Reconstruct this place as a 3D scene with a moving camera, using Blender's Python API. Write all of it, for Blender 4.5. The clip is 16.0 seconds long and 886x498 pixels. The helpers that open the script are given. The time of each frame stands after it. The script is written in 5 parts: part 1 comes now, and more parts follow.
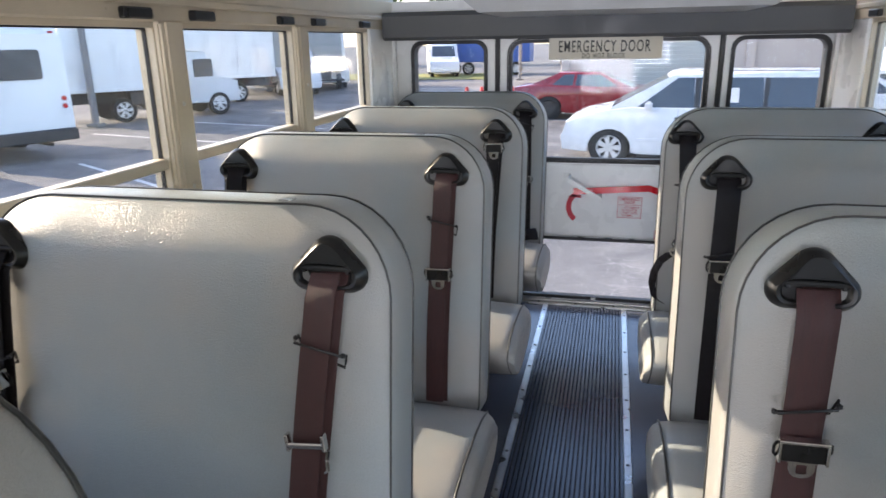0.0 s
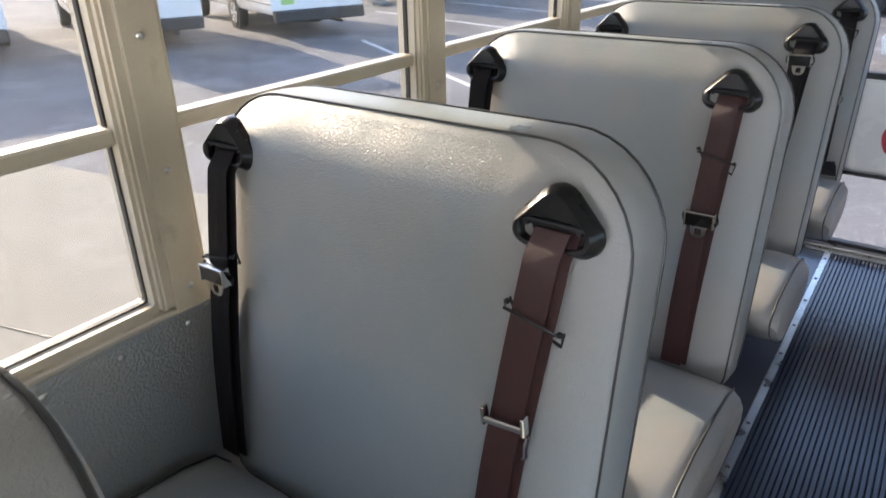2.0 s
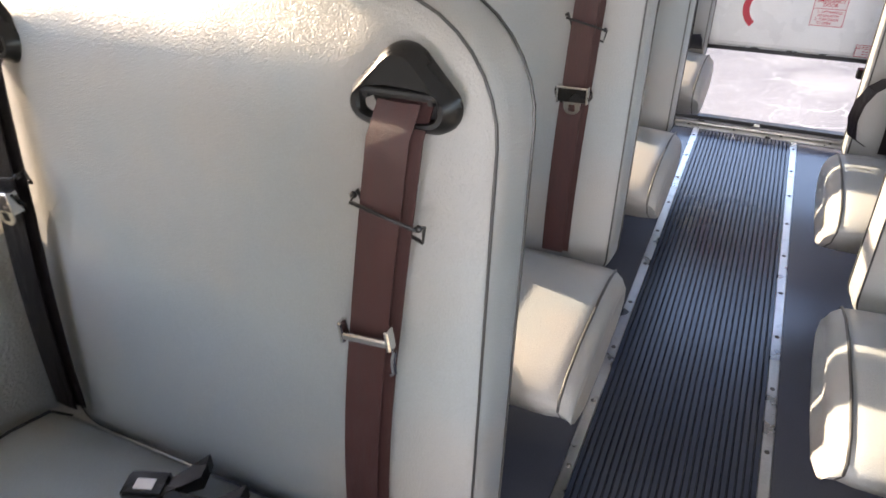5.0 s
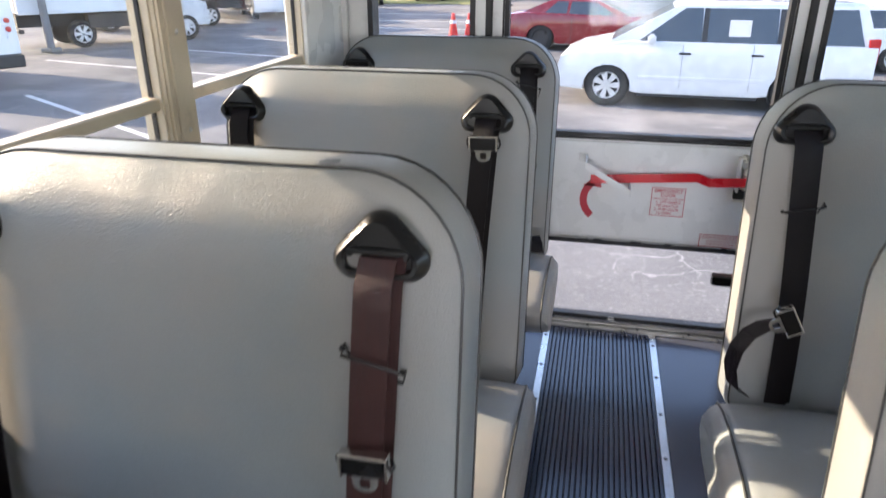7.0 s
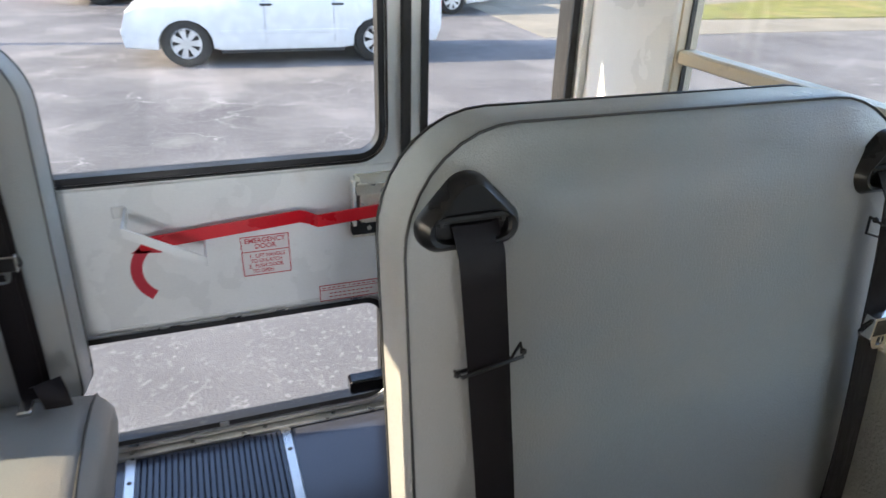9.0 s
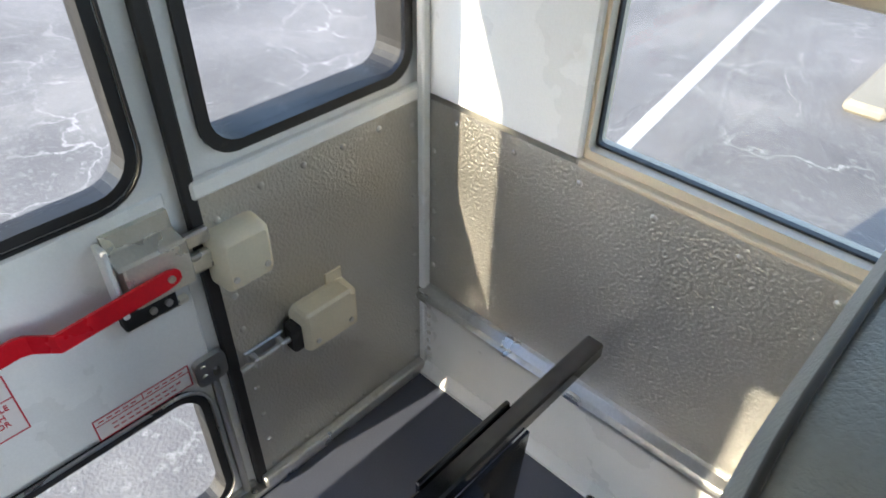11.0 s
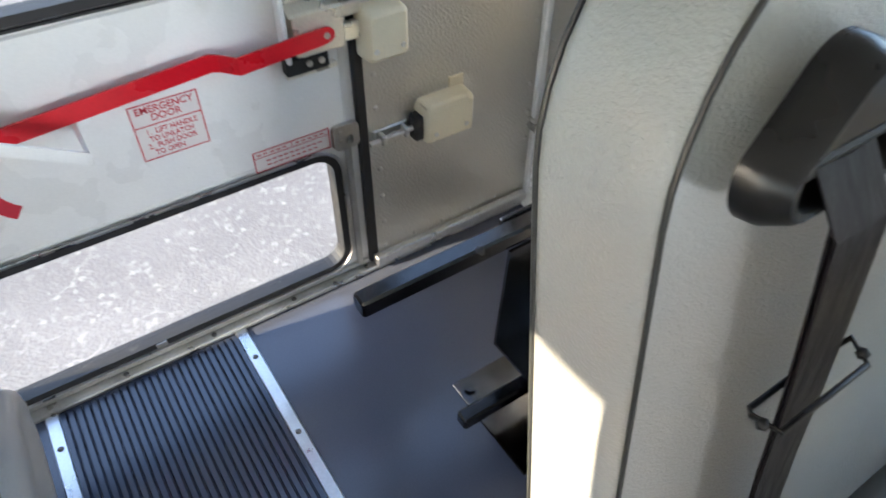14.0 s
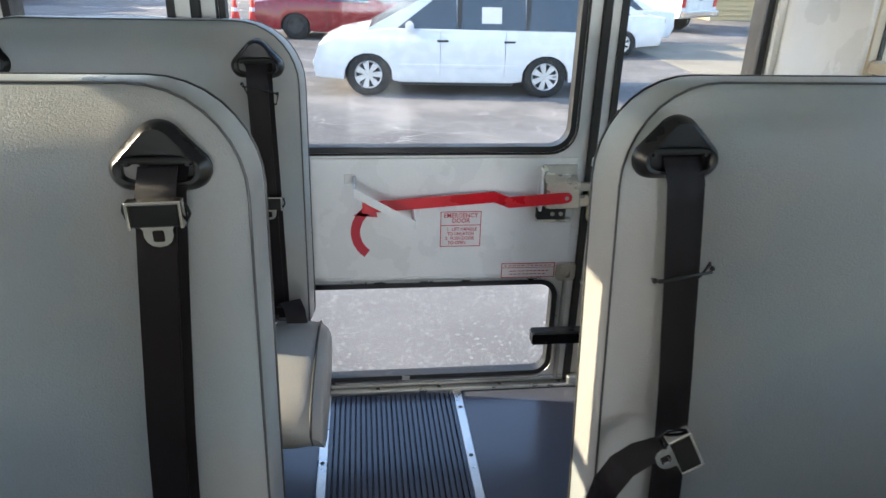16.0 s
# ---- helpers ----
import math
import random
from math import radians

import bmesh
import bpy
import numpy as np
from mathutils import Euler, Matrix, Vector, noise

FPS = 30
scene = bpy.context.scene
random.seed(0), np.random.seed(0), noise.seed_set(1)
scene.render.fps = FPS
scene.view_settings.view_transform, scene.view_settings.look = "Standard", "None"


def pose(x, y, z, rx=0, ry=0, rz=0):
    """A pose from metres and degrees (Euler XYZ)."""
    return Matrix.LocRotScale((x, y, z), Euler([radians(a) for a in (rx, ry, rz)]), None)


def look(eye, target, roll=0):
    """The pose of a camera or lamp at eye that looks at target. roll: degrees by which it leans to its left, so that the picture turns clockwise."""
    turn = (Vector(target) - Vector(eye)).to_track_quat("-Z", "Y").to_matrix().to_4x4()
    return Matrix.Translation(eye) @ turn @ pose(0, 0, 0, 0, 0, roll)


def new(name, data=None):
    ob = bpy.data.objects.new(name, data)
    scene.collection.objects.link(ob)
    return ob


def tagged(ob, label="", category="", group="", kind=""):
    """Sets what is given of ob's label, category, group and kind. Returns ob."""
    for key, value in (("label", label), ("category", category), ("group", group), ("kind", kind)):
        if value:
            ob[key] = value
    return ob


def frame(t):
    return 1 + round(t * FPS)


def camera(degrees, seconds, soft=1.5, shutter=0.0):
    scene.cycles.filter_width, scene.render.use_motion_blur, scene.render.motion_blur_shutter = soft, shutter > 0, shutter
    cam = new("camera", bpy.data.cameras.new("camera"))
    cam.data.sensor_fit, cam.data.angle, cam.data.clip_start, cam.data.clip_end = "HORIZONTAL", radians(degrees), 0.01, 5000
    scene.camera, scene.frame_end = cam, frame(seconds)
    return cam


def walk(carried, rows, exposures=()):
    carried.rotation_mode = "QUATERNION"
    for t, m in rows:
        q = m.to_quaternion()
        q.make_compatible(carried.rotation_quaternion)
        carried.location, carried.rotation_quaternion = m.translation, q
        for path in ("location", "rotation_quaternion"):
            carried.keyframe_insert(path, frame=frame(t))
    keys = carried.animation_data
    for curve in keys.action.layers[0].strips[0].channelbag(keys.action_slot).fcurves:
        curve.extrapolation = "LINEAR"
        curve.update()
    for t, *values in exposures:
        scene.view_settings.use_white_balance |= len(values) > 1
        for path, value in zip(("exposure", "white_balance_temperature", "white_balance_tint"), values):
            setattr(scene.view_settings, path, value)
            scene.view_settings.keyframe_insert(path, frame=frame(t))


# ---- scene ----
cam = camera(65.8, 16.0, 1.5, 0.3)
PATH = [
    (0, (0.094, 0.401, 1.333), (-0.366, 2.259, 0.752), -1.0),
    (0.5, (0.13, 0.372, 1.331), (-0.508, 2.18, 0.761), -1.1),
    (1, (0.131, 0.375, 1.332), (-0.661, 2.103, 0.709), -1.9),
    (1.5, (0.081, 0.49, 1.333), (-0.938, 2.059, 0.626), -3.7),
    (2, (0.023, 0.617, 1.335), (-1.039, 2.078, 0.476), -1.2),
    (2.5, (0.058, 0.597, 1.285), (-1.037, 1.924, 0.265), -3.8),
    (3, (0.075, 0.571, 1.241), (-1.0, 1.836, 0.125), -4.4),
    (5.5, (-0.07, 0.816, 1.256), (-0.681, 2.412, 0.218), -0.8),
    (6, (-0.141, 0.925, 1.293), (-0.638, 2.617, 0.35), -0.3),
    (6.5, (-0.101, 1.136, 1.289), (-0.474, 2.9, 0.425), -0.1),
    (7, (-0.075, 1.362, 1.328), (-0.479, 3.162, 0.555), -0.1),
    (7.5, (-0.114, 1.625, 1.343), (-0.366, 3.495, 0.68), -0.1),
    (8, (-0.119, 1.844, 1.345), (-0.025, 3.693, 0.588), 0.8),
    (8.5, (-0.01, 2.032, 1.334), (0.438, 3.811, 0.536), 1.4),
    (9, (0.087, 2.249, 1.306), (0.709, 3.929, 0.418), 1.6),
    (11.3, (0.219, 3.016, 1.267), (1.356, 3.927, -0.103), 2.8),
    (11.5, (0.207, 3.008, 1.242), (1.256, 3.845, -0.24), 2.4),
    (12, (0.154, 3.017, 1.211), (1.093, 3.743, -0.398), 0.6),
    (12.5, (0.098, 2.99, 1.187), (0.989, 3.638, -0.483), 2.3),
    (13, (0.061, 2.969, 1.185), (0.944, 3.626, -0.485), 3.5),
    (13.5, (0.036, 2.918, 1.193), (0.93, 3.72, -0.406), 3.6),
    (14, (0.043, 2.738, 1.202), (0.838, 3.923, -0.199), 0.4),
    (14.5, (0.001, 2.568, 1.227), (0.657, 4.052, 0.058), 1.7),
    (15, (-0.06, 2.334, 1.26), (0.385, 4.029, 0.296), 1.5),
    (15.5, (-0.097, 2.163, 1.258), (0.149, 3.949, 0.393), 0.3),
    (16, (-0.07, 2.022, 1.25), (0.156, 3.844, 0.457), 1.6),
]
walk(cam, [(t, look(eye, target, roll)) for t, eye, target, roll in PATH], exposures=[(0, 2.21, 6370, 19), (1.5, 2.14, 6370, 19), (2.3, 2.36, 6470, 19), (3, 2.99, 6920, 21), (5.5, 3.06, 6970, 23), (6, 2.71, 6795, 22), (6.5, 2.54, 6620, 21), (7.5, 2.37, 6570, 19), (9.2, 2.42, 6520, 15), (11.3, 2.61, 6270, 12), (12.1, 3.00, 6320, 12), (13, 3.16, 6320, 12), (14.6, 2.83, 6570, 14), (15.3, 2.54, 6470, 13), (16, 2.38, 6420, 12)])

# ---- light ----
SUN_EL, SUN_SLOPE = radians(23.0), 0.168
world = bpy.data.worlds.new("world")
scene.world = world
world.use_nodes = True
_sky = world.node_tree.nodes.new("ShaderNodeTexSky")
_sky.sky_type, _sky.sun_disc = "NISHITA", False
_sky.sun_elevation, _sky.sun_rotation = SUN_EL, math.atan2(-1.0, SUN_SLOPE)
_bg = world.node_tree.nodes["Background"]
world.node_tree.links.new(_sky.outputs[0], _bg.inputs[0])
_bg.inputs[1].default_value = 0.15
sun = new("sun", bpy.data.lights.new("sun", "SUN"))
sun.data.energy, sun.data.angle, sun.data.color = 2.45, radians(0.55), (1.0, 0.87, 0.62)
sun.matrix_world = look((0, 0, 0), (math.cos(SUN_EL), -SUN_SLOPE * math.cos(SUN_EL), -math.sin(SUN_EL) * math.hypot(1, SUN_SLOPE)))

# Fill lamp added at the unseen windscreen to brighten seats, on top of sky.
front_fill = new("windscreen_fill", bpy.data.lights.new("windscreen_fill", "AREA"))
front_fill.data.shape, front_fill.data.size, front_fill.data.size_y = "RECTANGLE", 1.8, 1.0
front_fill.data.energy, front_fill.data.color = 43.0, (0.88, 0.94, 1.0)
front_fill.matrix_world = look((0.02, -4.16, 1.0), (0.02, 3.0, 0.9))

# ---- materials ----
GZ = -1.07      # the lot's level under the bus floor


def material(name, colour, rough=0.5, metal=0.0, vary=0.12, scale=6.0, grain=0.0, grain_scale=200.0, spots=None, coat=0.0,
             random_tone=0.0, spec=0.5, stretch=(1, 1, 1), rough_vary=0.12, crease=0.0, crease_scale=30.0, sheen=0.0, relief=0.002):
    """Painted, cast or woven surface: tone varies in large soft patches and fine grain; bump from the grain and creases."""
    m = bpy.data.materials.new(name)
    m.use_nodes = True
    nt = m.node_tree
    nd, ln = nt.nodes, nt.links
    b = nd["Principled BSDF"]
    b.inputs["Metallic"].default_value = metal
    b.inputs["Specular IOR Level"].default_value = spec
    b.inputs["Coat Weight"].default_value = coat
    b.inputs["Sheen Weight"].default_value = sheen
    tc = nd.new("ShaderNodeTexCoord")
    mp = nd.new("ShaderNodeMapping")
    mp.inputs["Scale"].default_value = stretch
    ln.new(tc.outputs["Object"], mp.inputs[0])
    n1 = nd.new("ShaderNodeTexNoise")
    n1.inputs["Scale"].default_value, n1.inputs["Detail"].default_value = scale, 5
    ln.new(mp.outputs[0], n1.inputs[0])
    r1 = nd.new("ShaderNodeMapRange")
    r1.inputs["From Min"].default_value, r1.inputs["From Max"].default_value = 0.3, 0.7
    r1.inputs["To Min"].default_value, r1.inputs["To Max"].default_value = 1 - vary, 1 + vary
    ln.new(n1.outputs[0], r1.inputs[0])
    n2 = nd.new("ShaderNodeTexNoise")
    n2.inputs["Scale"].default_value, n2.inputs["Detail"].default_value = grain_scale, 3
    ln.new(mp.outputs[0], n2.inputs[0])
    r2 = nd.new("ShaderNodeMapRange")
    r2.inputs["From Min"].default_value, r2.inputs["From Max"].default_value = 0.3, 0.7
    r2.inputs["To Min"].default_value, r2.inputs["To Max"].default_value = 1 - vary * 0.5, 1 + vary * 0.5
    ln.new(n2.outputs[0], r2.inputs[0])
    mul = nd.new("ShaderNodeMath")
    mul.operation = "MULTIPLY"
    ln.new(r1.outputs[0], mul.inputs[0]), ln.new(r2.outputs[0], mul.inputs[1])
    tone = mul.outputs[0]
    if random_tone:
        oi = nd.new("ShaderNodeObjectInfo")
        r3 = nd.new("ShaderNodeMapRange")
        r3.inputs["To Min"].default_value, r3.inputs["To Max"].default_value = 1 - random_tone, 1 + random_tone
        ln.new(oi.outputs["Random"], r3.inputs[0])
        m3 = nd.new("ShaderNodeMath")
        m3.operation = "MULTIPLY"
        ln.new(tone, m3.inputs[0]), ln.new(r3.outputs[0], m3.inputs[1])
        tone = m3.outputs[0]
    sc = nd.new("ShaderNodeVectorMath")
    sc.operation = "SCALE"
    sc.inputs[0].default_value = colour[:3]
    ln.new(tone, sc.inputs["Scale"])
    col = sc.outputs[0]
    if spots:                       # (colour, scale, threshold, strength) dirt of its own shape; on seats also warm light
        n3 = nd.new("ShaderNodeTexNoise")
        n3.inputs["Scale"].default_value, n3.inputs["Detail"].default_value = spots[1], 6
        ln.new(mp.outputs[0], n3.inputs[0])
        r4 = nd.new("ShaderNodeMapRange")
        r4.inputs["From Min"].default_value, r4.inputs["From Max"].default_value = spots[2], spots[2] + 0.12
        r4.inputs["To Max"].default_value = spots[3]
        ln.new(n3.outputs[0], r4.inputs[0])
        mx = nd.new("ShaderNodeMix")
        mx.data_type = "RGBA"
        ln.new(r4.outputs[0], mx.inputs[0])
        ln.new(col, mx.inputs[6])
        mx.inputs[7].default_value = (*spots[0], 1)
        col = mx.outputs[2]
    ln.new(col, b.inputs["Base Color"])
    rr = nd.new("ShaderNodeMapRange")
    rr.inputs["From Min"].default_value, rr.inputs["From Max"].default_value = 0.3, 0.7
    rr.inputs["To Min"].default_value, rr.inputs["To Max"].default_value = max(0.02, rough - rough_vary), min(1, rough + rough_vary)
    ln.new(n1.outputs[0], rr.inputs[0])
    ln.new(rr.outputs[0], b.inputs["Roughness"])
    last = None
    if grain:
        bp = nd.new("ShaderNodeBump")
        bp.inputs["Strength"].default_value, bp.inputs["Distance"].default_value = grain, relief
        ln.new(n2.outputs[0], bp.inputs["Height"])
        last = bp
    if crease:
        dn, dv = nd.new("ShaderNodeTexNoise"), nd.new("ShaderNodeVectorMath")
        dn.inputs["Scale"].default_value, dn.inputs["Detail"].default_value = crease_scale * 0.6, 3
        ln.new(mp.outputs[0], dn.inputs[0])
        dv.operation, dv.inputs[1].default_value = "MULTIPLY_ADD", (0.022, 0.022, 0.022)
        ln.new(dn.outputs["Color"], dv.inputs[0]), ln.new(mp.outputs[0], dv.inputs[2])
        vo = nd.new("ShaderNodeTexVoronoi")
        vo.feature = "DISTANCE_TO_EDGE"
        vo.inputs["Scale"].default_value = crease_scale
        ln.new(dv.outputs[0], vo.inputs["Vector"])
        wv = nd.new("ShaderNodeMapRange")
        wv.inputs["From Max"].default_value = 0.16
        ln.new(vo.outputs["Distance"], wv.inputs[0])
        ms = nd.new("ShaderNodeMath")
        ms.operation = "MULTIPLY"
        n5 = nd.new("ShaderNodeTexNoise")
        n5.inputs["Scale"].default_value = crease_scale * 0.055
        ln.new(tc.outputs["Object"], n5.inputs[0])
        r5 = nd.new("ShaderNodeMapRange")
        r5.inputs["From Min"].default_value, r5.inputs["From Max"].default_value, r5.inputs["To Min"].default_value = 0.42, 0.66, 0.12
        ln.new(n5.outputs[0], r5.inputs[0])
        ln.new(wv.outputs[0], ms.inputs[0]), ln.new(r5.outputs[0], ms.inputs[1])
        b2 = nd.new("ShaderNodeBump")
        b2.inputs["Strength"].default_value, b2.inputs["Distance"].default_value = crease, 0.004
        ln.new(ms.outputs[0], b2.inputs["Height"])
        if last:
            ln.new(last.outputs[0], b2.inputs["Normal"])
        last = b2
    if last:
        ln.new(last.outputs[0], b.inputs["Normal"])
    return m


def glass_material(name, tint, dust=0.03, dust_colour=(0.75, 0.72, 0.66), mirror=0.03):
    """Thin pane: lets light straight through, mirrors by Fresnel, and carries a film of dust in streaks."""
    m = bpy.data.materials.new(name)
    m.use_nodes = True
    nt = m.node_tree
    nd, ln = nt.nodes, nt.links
    nd.remove(nd["Principled BSDF"])
    tr, gl, df = nd.new("ShaderNodeBsdfTransparent"), nd.new("ShaderNodeBsdfGlossy"), nd.new("ShaderNodeBsdfDiffuse")
    tr.inputs[0].default_value = (*tint, 1)
    gl.inputs["Roughness"].default_value = 0.02
    df.inputs[0].default_value = (*dust_colour, 1)
    fr = nd.new("ShaderNodeMapRange")
    lw = nd.new("ShaderNodeLayerWeight")
    pw = nd.new("ShaderNodeMath")
    pw.operation, pw.inputs[1].default_value = "POWER", 5.0
    ln.new(lw.outputs["Facing"], pw.inputs[0]), ln.new(pw.outputs[0], fr.inputs[0])
    fr.inputs["To Min"].default_value, fr.inputs["To Max"].default_value = mirror, 0.55
    m1, m2 = nd.new("ShaderNodeMixShader"), nd.new("ShaderNodeMixShader")
    ln.new(fr.outputs[0], m1.inputs[0]), ln.new(tr.outputs[0], m1.inputs[1]), ln.new(gl.outputs[0], m1.inputs[2])
    tc, mp = nd.new("ShaderNodeTexCoord"), nd.new("ShaderNodeMapping")
    mp.inputs["Scale"].default_value = (3, 3, 1.2)
    ln.new(tc.outputs["Object"], mp.inputs[0])
    n1 = nd.new("ShaderNodeTexNoise")
    n1.inputs["Scale"].default_value, n1.inputs["Detail"].default_value = 2.5, 8
    ln.new(mp.outputs[0], n1.inputs[0])
    r1 = nd.new("ShaderNodeMapRange")
    r1.inputs["From Min"].default_value, r1.inputs["From Max"].default_value = 0.38, 0.75
    r1.inputs["To Min"].default_value, r1.inputs["To Max"].default_value = dust * 0.4, dust * 2.4
    ln.new(n1.outputs[0], r1.inputs[0])
    ln.new(r1.outputs[0], m2.inputs[0]), ln.new(m1.outputs[0], m2.inputs[1]), ln.new(df.outputs[0], m2.inputs[2])
    ln.new(m2.outputs[0], nd["Material Output"].inputs[0])
    return m


# Beige patches put warm reflected light, along with dirt, into the vinyl's colour.
VINYL = material("seat_vinyl", (0.268, 0.296, 0.302), 0.37, vary=0.07, scale=4, grain=0.38, grain_scale=360, crease=0.20, crease_scale=170, rough_vary=0.10, spots=((0.345, 0.315, 0.285), 2.3, 0.47, 0.55))
PIPING = material("vinyl_piping", (0.035, 0.036, 0.035), 0.45, vary=0.1)
# Redder copy of the webbing for front rows: lit tone put into the colour.
WEBBING_LIT = material("lit_belt_webbing", (0.050, 0.0185, 0.0180), 0.5, vary=0.2, scale=40, grain=0.5, grain_scale=500, stretch=(6, 1, 0.5), spec=0.35)
WEBBING = material("belt_webbing", (0.0072, 0.0050, 0.0062), 0.42, vary=0.15, scale=40, grain=0.5, grain_scale=500, stretch=(6, 1, 0.5), spec=0.2)
BLACK_PLASTIC = material("black_plastic", (0.006, 0.006, 0.0065), 0.30, vary=0.15, grain=0.06, grain_scale=700, spec=0.5)
BLACK_DEEP = material("slot_dark", (0.008, 0.008, 0.008), 0.6)
CHROME = material("chrome_steel", (0.72, 0.71, 0.69), 0.16, metal=1.0, vary=0.08, rough_vary=0.08)
STEEL = material("zinc_steel", (0.58, 0.57, 0.54), 0.34, metal=1.0, vary=0.12, spots=((0.25, 0.18, 0.1), 14, 0.62, 0.5))
BLACK_STEEL = material("black_enamel_steel", (0.085, 0.082, 0.080), 0.17, metal=1.0, vary=0.2, scale=9, grain=0.05, grain_scale=60, spots=((0.06, 0.055, 0.045), 22, 0.70, 0.25))
DARK_SCREW = material("dull_screw", (0.16, 0.155, 0.15), 0.5, metal=0.8, vary=0.2)
LATCH_PLATE = material("pale_zinc_plate", (0.74, 0.71, 0.62), 0.26, metal=0.6, vary=0.1, scale=12, spots=((0.5, 0.44, 0.34), 30, 0.64, 0.4))
WHITE_PAINT = material("white_paint", (0.78, 0.785, 0.77), 0.30, vary=0.05, scale=5, grain=0.05, grain_scale=300, spots=((0.5, 0.47, 0.4), 7, 0.64, 0.35))
CREAM_PAINT = material("cream_frame_paint", (0.58, 0.50, 0.375), 0.38, vary=0.08, scale=7, grain=0.06, grain_scale=300, spots=((0.3, 0.25, 0.18), 18, 0.64, 0.4))
ALUM = material("brushed_aluminium", (0.72, 0.72, 0.71), 0.34, metal=1.0, vary=0.1, scale=12, grain=0.1, grain_scale=160, spots=((0.4, 0.38, 0.34), 25, 0.62, 0.4))
PANEL_STEEL = material("embossed_steel_panel", (0.58, 0.565, 0.525), 0.34, metal=0.88, vary=0.08, scale=3, rough_vary=0.04, grain=1.0, grain_scale=170, relief=0.003, spots=((0.34, 0.32, 0.28), 3, 0.62, 0.2))
RUBBER = material("black_rubber", (0.013, 0.013, 0.014), 0.55, vary=0.2, spots=((0.12, 0.11, 0.1), 20, 0.64, 0.4))
FLOOR_VINYL = material("floor_vinyl", (0.067, 0.076, 0.106), 0.21, spec=0.75, vary=0.10, scale=1.2, rough_vary=0.02, grain=0.1, grain_scale=260)
RIB_RUBBER = material("ribbed_rubber", (0.032, 0.042, 0.069), 0.21, spec=0.8, vary=0.07, scale=3, rough_vary=0.05)
HEADER_GREY = material("header_grey", (0.075, 0.078, 0.08), 0.55, vary=0.1, grain=0.2, grain_scale=300)
AC_GREY = material("unit_grey", (0.34, 0.35, 0.35), 0.5, vary=0.06)
CEILING_PAINT = material("ceiling_paint", (0.66, 0.64, 0.58), 0.5, vary=0.05, grain=0.08, grain_scale=200)
RED_PAINT = material("red_lever", (0.62, 0.010, 0.020), 0.28, vary=0.1, coat=0.3)
RED_PRINT = material("red_print", (0.50, 0.02, 0.04), 0.5, vary=0.06)
STICKER = material("sticker_white", (0.72, 0.68, 0.66), 0.4, vary=0.04)
SIGN_PLATE = material("sign_cream", (0.50, 0.47, 0.38), 0.45, vary=0.05)
SIGN_BLACK = material("sign_black", (0.02, 0.02, 0.02), 0.5)
BEIGE = material("beige_cover", (0.66, 0.60, 0.45), 0.42, vary=0.06, scale=8, spots=((0.4, 0.34, 0.22), 20, 0.66, 0.4))
GLASS = glass_material("window_glass", (0.93, 0.94, 0.94), 0.035)
REAR_GLASS = glass_material("rear_window_glass", (0.95, 0.955, 0.955), 0.012, mirror=0.008)


# ---- mesh helpers ----
def link_mesh(name, bm, mat, smooth=0):
    bmesh.ops.recalc_face_normals(bm, faces=bm.faces)
    me = bpy.data.meshes.new(name)
    bm.to_mesh(me)
    bm.free()
    me.materials.append(mat)
    if smooth:
        for p in me.polygons:
            p.use_smooth = True
        me.set_sharp_from_angle(angle=radians(smooth))
    return me


def part(name, bm, mat, parent=None, label="", smooth=0, kind=""):
    """One mesh object from a bmesh (or a ready mesh), under a thing or a part."""
    me = bm if isinstance(bm, bpy.types.Mesh) else link_mesh(name, bm, mat, smooth)
    ob = new(name, me)
    if parent is not None:
        ob.parent = parent
    return tagged(ob, label, kind=kind)


def thing(name, at, label, category, group="", kind=""):
    ob = new(name)
    ob.empty_display_size = 0.1
    ob.location = at
    return tagged(ob, label, category, group, kind)


def box(bm, x0, x1, y0, y1, z0, z1, bevel=0.0, seg=1):
    r = bmesh.ops.create_cube(bm, size=1.0)
    vs = r["verts"]
    for v in vs:
        v.co = Vector(((x0 + x1) / 2 + v.co.x * (x1 - x0), (y0 + y1) / 2 + v.co.y * (y1 - y0), (z0 + z1) / 2 + v.co.z * (z1 - z0)))
    if bevel:
        es = list({e for v in vs for e in v.link_edges})
        bmesh.ops.bevel(bm, geom=es, offset=bevel, segments=seg, affect="EDGES")
    return bm


def boxed(x0, x1, y0, y1, z0, z1, bevel=0.0, seg=1):
    return box(bmesh.new(), x0, x1, y0, y1, z0, z1, bevel, seg)


def rounded(x0, x1, z0, z1, r, n=6):
    """Outline of a rectangle with round corners; r is one radius or four (bl, br, tr, tl)."""
    rs = r if isinstance(r, (tuple, list)) else (r,) * 4
    out = []
    for (cx, cz, a0), q in zip(((x0, z0, 180), (x1, z0, 270), (x1, z1, 0), (x0, z1, 90)), rs):
        sx, sz = (1 if cx == x0 else -1), (1 if cz == z0 else -1)
        for i in range(n + 1):
            a = radians(a0 + 90 * i / n)
            out.append((cx + sx * q + q * math.cos(a), cz + sz * q + q * math.sin(a)))
    return out


def inset(points, d):
    """The outline moved inwards by d (counter-clockwise outlines)."""
    n, out = len(points), []
    for i in range(n):
        a, c = Vector(points[i - 1]), Vector(points[(i + 1) % n])
        t = (c - a)
        t = t.normalized() if t.length > 1e-9 else Vector((1, 0))
        out.append((points[i][0] - t.y * d, points[i][1] + t.x * d))
    return out


